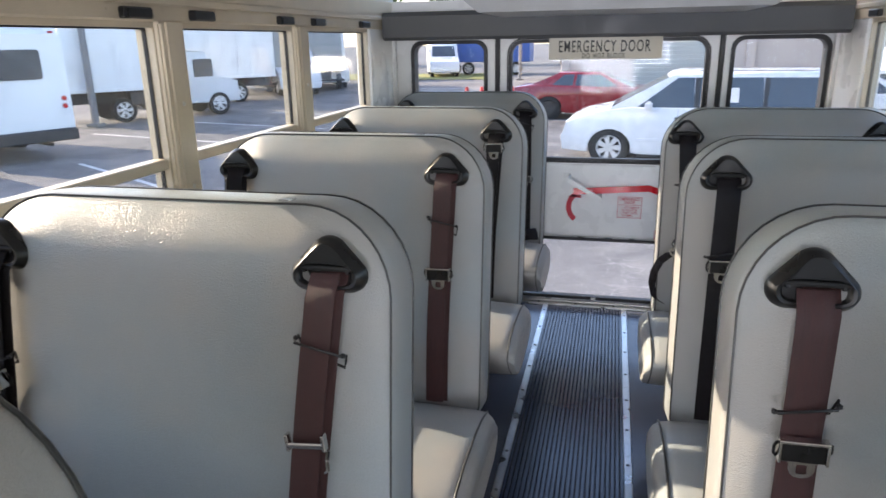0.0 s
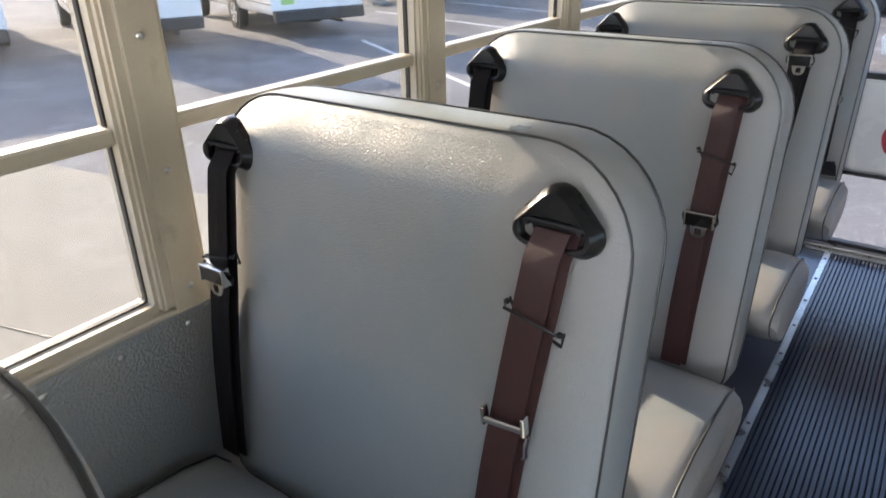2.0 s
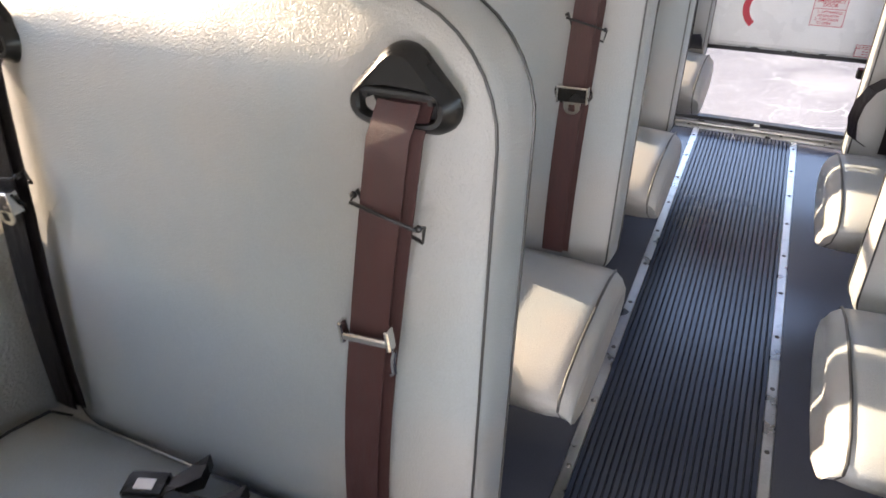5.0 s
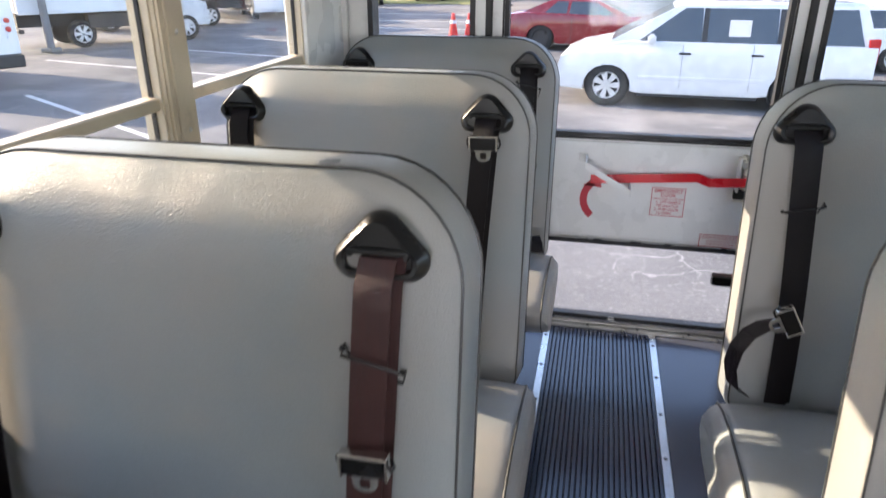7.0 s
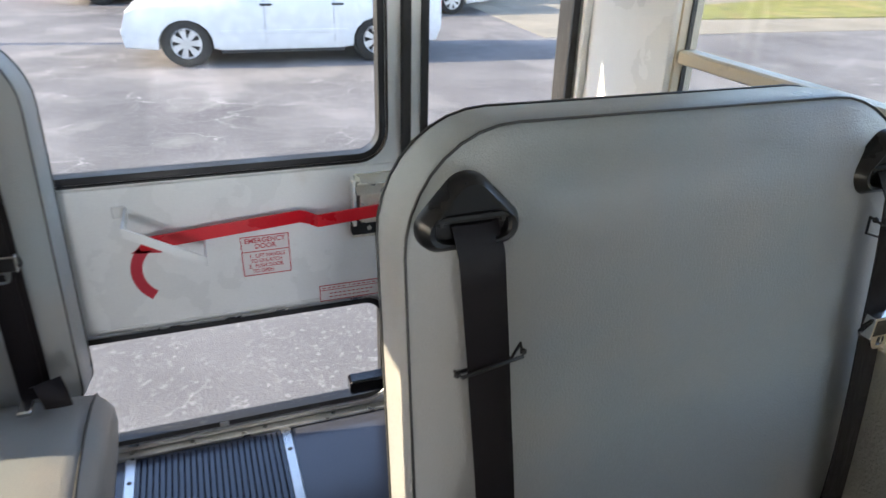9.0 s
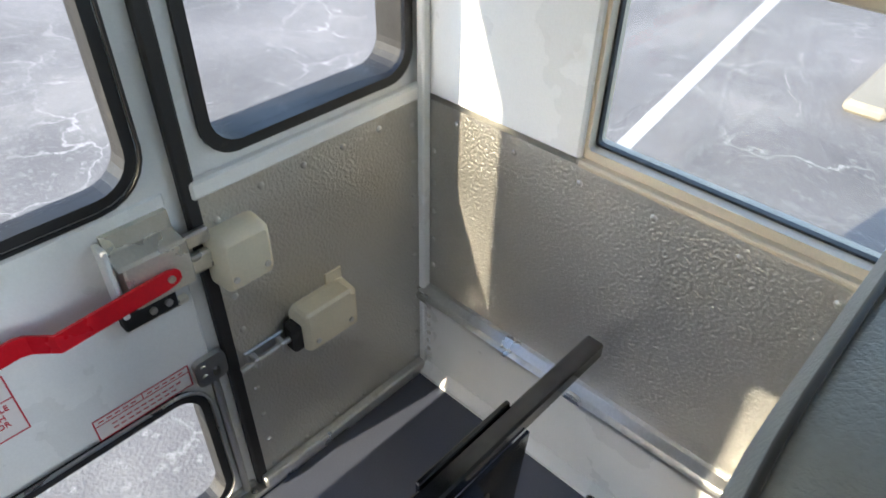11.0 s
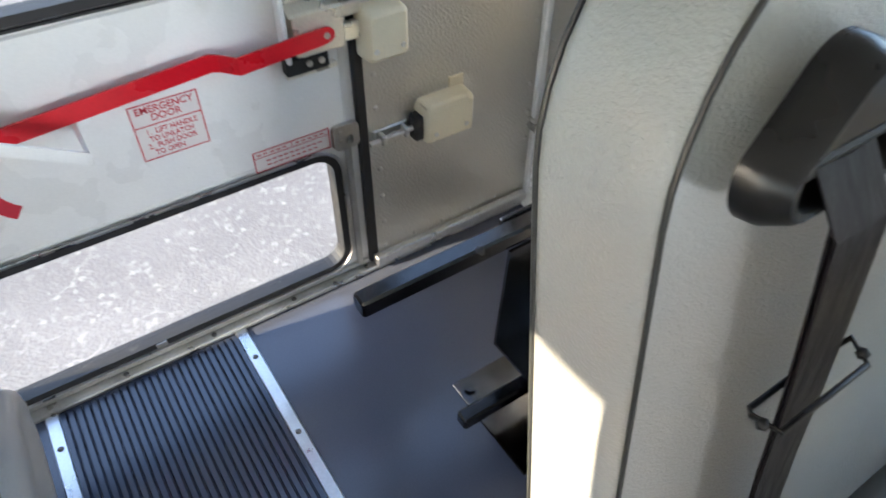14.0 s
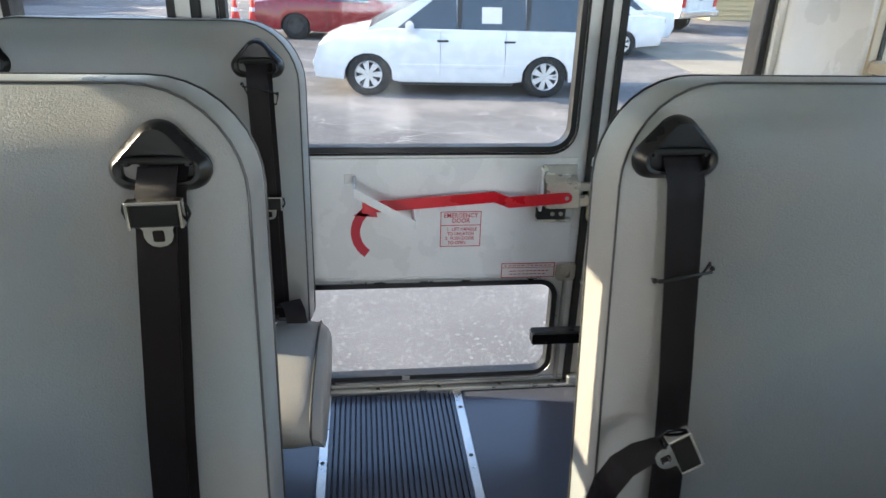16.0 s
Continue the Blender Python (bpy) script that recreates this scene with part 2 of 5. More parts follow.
def loft(bm, loops, cap=True, closed=True):
    rings = [[bm.verts.new(p) for p in lp] for lp in loops]
    n = len(rings[0])
    for a, c in zip(rings, rings[1:]):
        for i in range(n if closed else n - 1):
            j = (i + 1) % n
            bm.faces.new((a[i], a[j], c[j], c[i]))
    if cap:
        bm.faces.new(rings[0]), bm.faces.new(rings[-1])
    return bm


def tube(bm, pts, r, closed=False, n=6):
    pts = [Vector(p) for p in pts]
    m, rings, up = len(pts), [], None
    for i, p in enumerate(pts):
        a = pts[i - 1] if (i or closed) else p
        c = pts[(i + 1) % m] if (i < m - 1 or closed) else p
        t = (c - a).normalized()
        if up is None:
            up = t.orthogonal().normalized()
        up = (up - t * up.dot(t)).normalized()
        s = t.cross(up)
        rings.append([bm.verts.new(p + (up * math.cos(2 * math.pi * k / n) + s * math.sin(2 * math.pi * k / n)) * r) for k in range(n)])
    for i in range(m if closed else m - 1):
        a, c = rings[i], rings[(i + 1) % m]
        for k in range(n):
            bm.faces.new((a[k], a[(k + 1) % n], c[(k + 1) % n], c[k]))
    if not closed:
        bm.faces.new(rings[0]), bm.faces.new(rings[-1])
    return bm


def slab(outline, holes, d0, d1, axis="y"):
    """A flat plate of that outline with holes cut through, from depth d0 to d1 along the axis."""
    bm = bmesh.new()
    edges = []
    for lp in (outline, *holes):
        vs = [bm.verts.new((p[0], d0, p[1])) for p in lp]
        edges += [bm.edges.new((vs[i], vs[(i + 1) % len(vs)])) for i in range(len(vs))]
    bmesh.ops.triangle_fill(bm, use_beauty=True, use_dissolve=True, edges=edges)
    r = bmesh.ops.extrude_face_region(bm, geom=list(bm.faces))
    for g in r["geom"]:
        if isinstance(g, bmesh.types.BMVert):
            g.co.y = d1
    if axis == "x":
        for v in bm.verts:
            v.co = Vector((v.co.y, v.co.x, v.co.z))
    elif axis == "z":
        for v in bm.verts:
            v.co = Vector((v.co.x, v.co.z, v.co.y))
    return bm


def extruded(outline, d0, d1, axis="x"):
    """A solid of constant section: the outline in the two other axes, from d0 to d1."""
    put = {"x": lambda u, v, d: (d, u, v), "y": lambda u, v, d: (u, d, v), "z": lambda u, v, d: (u, v, d)}[axis]
    return loft(bmesh.new(), [[put(u, v, d) for u, v in outline] for d in (d0, d1)])


def cyl(bm, centre, axis, r, length, n=12, r2=None):
    """A cylinder (or cone) that starts at centre and runs along the axis."""
    c, a = Vector(centre), Vector(axis).normalized()
    u = a.orthogonal().normalized()
    w = a.cross(u)
    ring = lambda o, q: [o + (u * math.cos(2 * math.pi * k / n) + w * math.sin(2 * math.pi * k / n)) * q for k in range(n)]
    return loft(bm, [ring(c, r), ring(c + a * length, r if r2 is None else r2)])


def rivet_mesh(axis, name="rivet", mat=None):
    bm = bmesh.new()
    a = Vector(axis)
    u = a.orthogonal().normalized()
    w = a.cross(u)
    ring = lambda h, q: [a * h + (u * math.cos(k * math.pi / 4) + w * math.sin(k * math.pi / 4)) * q for k in range(8)]
    loft(bm, [ring(-0.001, 0.0065), ring(0.0015, 0.006), ring(0.0035, 0.003)])
    return link_mesh(name, bm, mat or STEEL, 60)


def lettering(text, size, mat, parent, at, turn, name="lettering", wide=1.0, line=1.0, gap=1.0):
    """Raised lettering as a mesh, centred at a point; turn: Euler degrees."""
    cu = bpy.data.curves.new(name, "FONT")
    cu.body, cu.size, cu.extrude, cu.align_x, cu.align_y, cu.space_line = text, size, 0.0004, "CENTER", "CENTER", line
    cu.resolution_u, cu.offset, cu.space_character = 3, size * 0.012, gap
    tmp = bpy.data.objects.new("tmp", cu)
    me = bpy.data.meshes.new_from_object(tmp)
    bpy.data.objects.remove(tmp), bpy.data.curves.remove(cu)
    me.materials.append(mat)
    me.transform(pose(*at, *turn) @ Matrix.Diagonal((wide, 1, 1, 1)))
    ob = new(name, me)
    ob.parent = parent
    return ob


# ---- bus shell ----
XL, XR, YR, YF = -0.987, 1.029, 3.812, -4.20
Z_SILL, Z_RAIL, Z_HEAD = 0.725, 1.045, 1.39
POST_W, POST_PITCH, POST_0 = 0.10, 0.763, 1.17
LAST = 3.464                                    # the rear end of the last side window
posts = [POST_0 + POST_PITCH * i for i in range(-7, 3)]    # near edges

fl = part("floor", boxed(XL, XR, YF, YR, -0.06, 0.0), FLOOR_VINYL, label="dark blue-black vinyl bus floor, scuffed and dusty", kind="structure")
tagged(fl, category="floor")
bm = bmesh.new()
RIBS, MX0, MX1 = 25, -0.182, 0.192
for i in range(RIBS):
    x = MX0 + (MX1 - MX0) * (i + 0.5) / RIBS
    w = (MX1 - MX0) / RIBS
    loft(bm, [[(x - w * 0.48, y, 0.0005), (x - w * 0.32, y, 0.005), (x + w * 0.32, y, 0.005), (x + w * 0.48, y, 0.0005)] for y in (YF, YR - 0.035)])
part("aisle_mat", bm, RIB_RUBBER, fl, "ribbed black rubber aisle matting")
bolt_up = rivet_mesh((0, 0, 1), "screw", DARK_SCREW)
for x in (-0.193, 0.203):
    s = part("aisle_strip", extruded([(x - 0.014, 0.0), (x - 0.011, 0.006), (x + 0.011, 0.006), (x + 0.014, 0.0)], YF, YR - 0.03, "y"), ALUM, fl, "bright aluminium trim strip")
    for k in range(14):
        o = part("screw", bolt_up, None, s)
        o.location = (x, 0.9 + k * 0.215, 0.006)
th = part("threshold", boxed(XL, XR, YR - 0.03, YR + 0.0, 0.0, 0.012, 0.003), ALUM, fl, "worn aluminium threshold strip")
for k in range(10):
    o = part("screw", bolt_up, None, th)
    o.location = (-0.8 + k * 0.19, YR - 0.016, 0.012)


def side_wall(side):
    """One long wall: lower panels, sill, posts, header; window openings go through it."""
    x_in, out = (XL, -1) if side == "left" else (XR, 1)
    xs = lambda a, c: (min(x_in + out * a, x_in + out * c), max(x_in + out * a, x_in + out * c))
    w = thing("wall_" + side, (0, 0, 0), "bus side wall with embossed grey steel panels and cream posts", "wall", kind="structure")
    part("skin", boxed(*xs(0.02, 0.07), YF, YR + 0.12, -0.25, Z_SILL - 0.004, 0.004), WHITE_PAINT, w)
    part("lower_panel", boxed(*xs(-0.012, 0.02), YF, YR, 0.0, 0.235, 0.003), WHITE_PAINT, w, "white painted lower kick panel")
    part("seat_rail", extruded([(p * out + x_in, z) for p, z in ((-0.012, 0.235), (-0.03, 0.238), (-0.03, 0.246), (-0.016, 0.252), (-0.026, 0.262), (-0.01, 0.272), (0.02, 0.272), (0.02, 0.235))], YF, YR, "y"), ALUM, w, "ridged aluminium seat rail")
    part("floor_trim", extruded([(p * out + x_in, z) for p, z in ((-0.034, 0.0), (-0.034, 0.01), (-0.014, 0.032), (-0.012, 0.032), (-0.012, 0.0))], YF, YR, "y"), WHITE_PAINT, w)
    pan = part("steel_panel", boxed(*xs(0.0, 0.02), YF, YR, 0.272, Z_SILL - 0.01), PANEL_STEEL, w, "embossed bare steel wall panel")
    riv = rivet_mesh((-out, 0, 0))
    for k in range(30):
        o = part("rivet", riv, None, pan)
        o.location = (x_in, 3.72 - k * 0.132, 0.685)
    for z in (0.33, 0.40, 0.47, 0.54, 0.61):
        o = part("rivet", riv, None, pan)
        o.location = (x_in, 3.775, z)
    for z in range(7):
        o = part("rivet", riv, None, pan)
        o.location = (x_in - out * 0.012, 3.775, 0.05 + z * 0.027)
    part("sill", boxed(*xs(-0.004, 0.07), YF, LAST, Z_SILL - 0.012, Z_SILL, 0.003), CREAM_PAINT, w)
    part("header", boxed(*xs(0.0, 0.07), YF, YR, Z_HEAD, 1.52, 0.004), CREAM_PAINT, w, "cream painted window header")
    part("header_lip", boxed(*xs(-0.012, 0.0), YF, YR - 0.2, 1.428, 1.447, 0.003), CREAM_PAINT, w)
    for y in posts:
        p = part("post", boxed(*xs(-0.004, 0.066), y, y + POST_W, Z_SILL, Z_HEAD, 0.006, 2), CREAM_PAINT, w, "cream painted window post")
        part("post_cap", boxed(*xs(-0.0075, -0.004), y + 0.022, y + POST_W - 0.008, Z_SILL - 0.01, Z_HEAD, 0.003), CREAM_PAINT, p)
        for z in (0.76, 0.975, 1.19):
            o = part("rivet", riv, None, p)
            o.location = (x_in - out * 0.0075, y + 0.056, z)
    part("rear_column", boxed(*xs(-0.002, 0.068), LAST, YR, Z_SILL, Z_HEAD, 0.004), WHITE_PAINT, w, "white painted rear corner column")
    for i, y in enumerate(posts[1:] + [LAST]):
        y0, y1 = posts[i] + POST_W, y
        n = 1 + i + (0 if side == "left" else 20)
        win = thing("window_%d" % n, (x_in + out * 0.035, (y0 + y1) / 2, Z_SILL), "aluminium split-sash bus window with dusty glass", "window", kind="structure")
        hy = (y1 - y0) / 2
        h = Z_HEAD - Z_SILL
        part("window_frame", slab(rounded(-hy, hy, 0.0, h, 0.004, 1), [rounded(-hy + 0.007, hy - 0.007, 0.016, h - 0.014, 0.006, 2)], -0.024, 0.024, "x"), CREAM_PAINT, win)
        part("gasket", slab(rounded(-hy + 0.0065, hy - 0.0065, 0.0155, h - 0.0135, 0.006, 2), [rounded(-hy + 0.011, hy - 0.011, 0.020, h - 0.018, 0.008, 2)], -0.005, 0.005, "x"), RUBBER, win)
        zr = Z_RAIL - Z_SILL
        part("sash_rail", boxed(-0.02, 0.02, -hy + 0.006, hy - 0.006, zr - 0.016, zr + 0.012, 0.004), CREAM_PAINT, win)
        for nm, z0, z1, dx in (("lower_pane", 0.018, zr - 0.01, 0.006), ("upper_pane", zr + 0.008, h - 0.016, -0.006)):
            g = part(nm, boxed(dx - 0.002, dx + 0.002, -hy + 0.009, hy - 0.009, z0, z1), GLASS, win)
            g.visible_shadow = False
        for s in (-1, 1):
            # Black blocks put the shade of dark recesses over the sash into colour.
            la = boxed(-0.012, 0.012, s * (hy - 0.085) - 0.05, s * (hy - 0.085) + 0.05, h + 0.004, h + 0.03, 0.004)
            for v in la.verts:
                v.co.x += -out * 0.042
            part("latch", la, BLACK_PLASTIC, win, "black block for a dark recess over the sash")
    return w


side_wall("left")
side_wall("right")

# ---- rear wall ----
DX0, DX1 = -0.455, 0.553
wr = thing("wall_rear", (0, 0, 0), "white painted bus rear wall with two small windows", "wall", kind="structure")
wins = [(-0.89, -0.515), (0.602, 1.0)]
for (a, c), (w0, w1) in zip(((XL - 0.07, DX0 - 0.006), (DX1 + 0.006, XR + 0.07)), wins):
    part("upper_panel", slab([(a, 0.725), (c, 0.725), (c, 1.52), (a, 1.52)], [rounded(w0, w1, 0.765, 1.33, 0.05)], YR, YR + 0.06), WHITE_PAINT, wr)
    part("ledge", boxed(a + 0.07 if a < 0 else a, c - 0.07 if c > 0.9 else c, YR - 0.018, YR, 0.715, 0.745, 0.004), WHITE_PAINT, wr)
    part("lower_backing", boxed(a, c, YR + 0.006, YR + 0.06, -0.25, 0.722), WHITE_PAINT, wr)
    lp = part("steel_panel", boxed(max(a, XL), min(c, XR), YR - 0.012, YR + 0.006, 0.012, 0.714), PANEL_STEEL, wr, "embossed bare steel panel")
    rv = rivet_mesh((0, -1, 0))
    xa, xc = max(a, XL) + 0.03, min(c, XR) - 0.03
    for k in range(9):
        for xx in (xa, xc):
            o = part("rivet", rv, None, lp)
            o.location = (xx, YR - 0.012, 0.05 + 0.077 * k)
    for k in range(1, 5):
        for zz in (0.05, 0.69):
            o = part("rivet", rv, None, lp)
            o.location = (xa + (xc - xa) * k / 5, YR - 0.012, zz)
    wn = thing("window_%d" % (40 if a < 0 else 41), (0, 0, 0), "small fixed rear window in a black rubber gasket", "window", kind="structure")
    part("gasket", slab(rounded(w0 - 0.006, w1 + 0.006, 0.759, 1.336, 0.055), [rounded(w0 + 0.012, w1 - 0.012, 0.777, 1.318, 0.045)], YR - 0.008, YR + 0.064), RUBBER, wn)
    g = part("pane", slab(rounded(w0 + 0.005, w1 - 0.005, 0.77, 1.325, 0.048), [], YR + 0.01, YR + 0.014), REAR_GLASS, wn)
    g.visible_shadow = False
part("door_header", boxed(DX0 - 0.006, DX1 + 0.006, YR, YR + 0.06, 1.40, 1.52), WHITE_PAINT, wr)
part("door_sill", boxed(DX0 - 0.006, DX1 + 0.006, YR, YR + 0.05, -0.25, -0.012), RUBBER, wr)
for x in (DX0 - 0.005, DX1 + 0.005):
    part("door_jamb", boxed(x - 0.012, x + 0.012, YR - 0.014, YR + 0.002, 0.012, 1.39, 0.004), RUBBER, wr, "black rubber door seal")
part("corner_trim", boxed(XR - 0.02, XR - 0.0, YR - 0.03, YR - 0.012, 0.0, 1.39, 0.003), WHITE_PAINT, wr)
part("corner_trim", boxed(XL + 0.0, XL + 0.02, YR - 0.03, YR - 0.012, 0.0, 1.39, 0.003), WHITE_PAINT, wr)
for a, c in ((XL + 0.02, DX0), (DX1, XR - 0.02)):
    part("floor_trim", boxed(a, c, YR - 0.034, YR - 0.012, 0.012, 0.04, 0.004), ALUM, wr)

# ---- emergency door ----
dr = thing("door_1", (0, 0, 0), "white rear emergency door with red lever and two windows, closed", "door", kind="structure")
UP, LO = (-0.398, 0.498, 0.765, 1.325), (-0.385, 0.492, 0.045, 0.362)
DY = YR + 0.002
part("door_panel", slab([(DX0, 0.008), (DX1, 0.008), (DX1, 1.395), (DX0, 1.395)], [rounded(*UP, 0.06), rounded(*LO, 0.05)], DY, DY + 0.022), WHITE_PAINT, dr, "white painted door skin")
part("middle_panel", boxed(DX0 + 0.04, DX1 - 0.028, DY - 0.006, DY, 0.385, 0.742, 0.003), WHITE_PAINT, dr)
for nm, (a, c, z0, z1), r in (("upper_gasket", UP, 0.06), ("lower_gasket", LO, 0.05)):
    part(nm, slab(rounded(a - 0.008, c + 0.008, z0 - 0.008, z1 + 0.008, r + 0.008), [rounded(a + 0.008, c - 0.008, z0 + 0.008, z1 - 0.008, r - 0.008)], DY - 0.011, DY + 0.026), RUBBER, dr, "black rubber glazing gasket")
    bm = bmesh.new()
    tube(bm, [(x, DY - 0.012, z) for x, z in rounded(a - 0.012, c + 0.012, z0 - 0.012, z1 + 0.012, r + 0.012)], 0.0035, True, 5)
    part("gasket_lip", bm, ALUM if z0 < 0.5 else RUBBER, dr, smooth=60)
    g = part("pane", slab(rounded(a + 0.003, c - 0.003, z0 + 0.003, z1 - 0.003, r - 0.004), [], DY + 0.008, DY + 0.012), REAR_GLASS, dr)
    g.visible_shadow = False
part("gasket_joint", boxed(0.035, 0.058, DY - 0.014, DY - 0.010, LO[2] - 0.008, LO[2] + 0.006), STEEL, dr)
bm = bmesh.new()
tube(bm, [(DX1 - 0.032, DY - 0.008, 0.02), (DX1 - 0.032, DY - 0.008, 0.375)], 0.008, n=8)
part("edge_rod", bm, STEEL, dr, smooth=60)
part("bottom_rail", boxed(DX0 + 0.01, DX1 - 0.01, DY - 0.012, DY, 0.014, 0.028, 0.003), STEEL, dr)

# door lever: flat red bar with a joggle, pivoting at the latch
FY = DY - 0.006
lv_pts = [(-0.075, 0.024, 0.617, 1), (-0.04, 0.024, 0.620, 1), (0.285, 0.024, 0.644, 1), (0.298, 0.024, 0.640, 1), (0.325, 0.042, 0.634, 1), (0.475, 0.042, 0.644, 1), (0.487, 0.042, 0.645, 0.93), (0.496, 0.042, 0.645, 0.72), (0.501, 0.042, 0.645, 0.35)]
lv = part("lever", loft(bmesh.new(), [[(x, FY - d, z - 0.0155 * k), (x, FY - d, z + 0.0155 * k), (x, FY - d - 0.005, z + 0.0155 * k), (x, FY - d - 0.005, z - 0.0155 * k)] for x, d, z, k in lv_pts]), RED_PAINT, dr, "bright red emergency door lever")
bm = bmesh.new()
cyl(bm, (0.486, FY - 0.046, 0.645), (0, -1, 0), 0.006, 0.004, 8)
part("lever_rivet", bm, STEEL, lv)
lt = part("latch_box", boxed(0.432, 0.527, FY - 0.034, FY, 0.608, 0.688, 0.003), LATCH_PLATE, dr, "pale zinc latch housing")
part("latch_top", extruded([(FY, 0.728), (FY - 0.010, 0.728), (FY - 0.013, 0.702), (FY - 0.034, 0.690), (FY - 0.038, 0.686), (FY, 0.684)], 0.425, 0.520, "x"), LATCH_PLATE, lt)
part("side_flange", boxed(0.414, 0.423, FY - 0.030, FY - 0.001, 0.600, 0.722, 0.002), WHITE_PAINT, lt)
part("latch_plate", boxed(0.412, 0.494, FY - 0.026, FY - 0.002, 0.574, 0.607, 0.003), BLACK_DEEP, lt, "dark steel latch plate")
part("latch_flange", boxed(0.415, 0.515, FY - 0.014, FY - 0.001, 0.562, 0.573, 0.002), LATCH_PLATE, lt)
for x in (0.455, 0.479):
    bm = bmesh.new()
    cyl(bm, (x, FY - 0.026, 0.592), (0, -1, 0), 0.006, 0.004, 8)
    part("bolt", bm, STEEL, lt)
part("latch_bolt", boxed(0.527, 0.572, FY - 0.028, FY - 0.012, 0.612, 0.645, 0.003), LATCH_PLATE, lt)
part("latch_bolt", boxed(0.527, 0.568, FY - 0.022, FY - 0.008, 0.655, 0.680, 0.003), STEEL, lt)
# grab handle: a bent white strap standing off the door
bm = loft(bmesh.new(), [[(x, FY - d, z - 0.011), (x, FY - d, z + 0.011), (x, FY - d - 0.005, z + 0.011), (x, FY - d - 0.005, z - 0.011)] for x, d, z in ((-0.094, 0.118, 0.691), (0.062, 0.113, 0.600))])
box(bm, -0.097, -0.091, FY - 0.122, FY, 0.680, 0.702, 0.001)
box(bm, 0.059, 0.065, FY - 0.117, FY, 0.588, 0.610, 0.001)
box(bm, -0.122, -0.092, FY - 0.004, FY, 0.676, 0.706, 0.002)
box(bm, 0.060, 0.086, FY - 0.004, FY, 0.586, 0.612, 0.002)
gh = part("grab_handle", bm, WHITE_PAINT, dr, "white painted bent steel grab handle")
# painted arrow: an arc that ends in an arrow head
c0, r0, arc = Vector((-0.016, 0.535)), 0.080, []
for i in range(11):
    a = radians(128 + i * 10.5)
    arc.append((c0.x + (r0 + 0.013) * math.cos(a), c0.y + (r0 + 0.013) * math.sin(a)))
for i in range(10, -1, -1):
    a = radians(128 + i * 10.5)
    arc.append((c0.x + (r0 - 0.013) * math.cos(a), c0.y + (r0 - 0.013) * math.sin(a)))
part("arrow", slab(arc, [], FY - 0.001, FY), RED_PRINT, dr, "red painted arrow")
part("arrow_head", slab([(-0.100, 0.586), (-0.034, 0.580), (-0.042, 0.622)], [], FY - 0.001, FY), RED_PRINT, dr)


def sticker(x0, x1, z0, z1, name):
    s = part(name, boxed(x0, x1, FY - 0.0008, FY, z0, z1), STICKER, dr, "white sticker with red border and lettering")
    t = 0.0022
    part("border", slab([(x0, z0), (x1, z0), (x1, z1), (x0, z1)], [[(x0 + t, z0 + t), (x1 - t, z0 + t), (x1 - t, z1 - t), (x0 + t, z1 - t)]], FY - 0.0013, FY - 0.0008), RED_PRINT, s)
    return s


s1 = sticker(0.142, 0.258, 0.487, 0.594, "instruction_sticker")
part("rule", boxed(0.142, 0.258, FY - 0.0013, FY - 0.0008, 0.5515, 0.5535), RED_PRINT, s1)
lettering("EMERGENCY\nDOOR", 0.0185, RED_PRINT, s1, (0.200, FY - 0.0012, 0.5735), (90, 0, 0), wide=0.92, line=0.85)
for k, (txt, x) in enumerate((("1.  LIFT HANDLE", 0.203), ("TO UNLATCH", 0.200), ("2.  PUSH DOOR", 0.198), ("TO OPEN", 0.190))):
    lettering(txt, 0.0142, RED_PRINT, s1, (x, FY - 0.0012, 0.540 - k * 0.0138), (90, 0, 0), wide=0.84)
s2 = sticker(0.325, 0.485, 0.383, 0.430, "warning_sticker")
part("rule", boxed(0.325, 0.485, FY - 0.0013, FY - 0.0008, 0.4145, 0.4160), RED_PRINT, s2)
part("rule", boxed(0.404, 0.4055, FY - 0.0013, FY - 0.0008, 0.4150, 0.430), RED_PRINT, s2)
for x0, x1, z in ((0.333, 0.398, 0.4215), (0.412, 0.478, 0.4215), (0.35, 0.47, 0.4045), (0.35, 0.46, 0.3945)):
    n = int((x1 - x0) / 0.012)
    for k in range(n):
        a = x0 + (x1 - x0) * k / n
        part("text_bar", boxed(a, a + 0.0085, FY - 0.0013, FY - 0.0008, z - 0.0012, z + 0.0012), RED_PRINT, s2)
# slide-bolt keeper at the door edge
kp = part("keeper", slab(rounded(0.488, 0.545, 0.375, 0.432, 0.012, 3), [rounded(0.518, 0.530, 0.385, 0.405, 0.004, 2)], FY - 0.014, FY - 0.003), STEEL, dr, "zinc plated bolt keeper")
bm = bmesh.new()
for z in (0.397, 0.418):
    cyl(bm, (0.503, FY - 0.014, z), (0, -1, 0), 0.005, 0.004, 8)
part("bolt", bm, STEEL, kp)

for ob in dr.children:
    if ob.name.split(".")[0] in ("lever", "latch_box", "grab_handle", "arrow", "arrow_head", "instruction_sticker", "warning_sticker", "keeper"):
        ob.location.z = -0.007

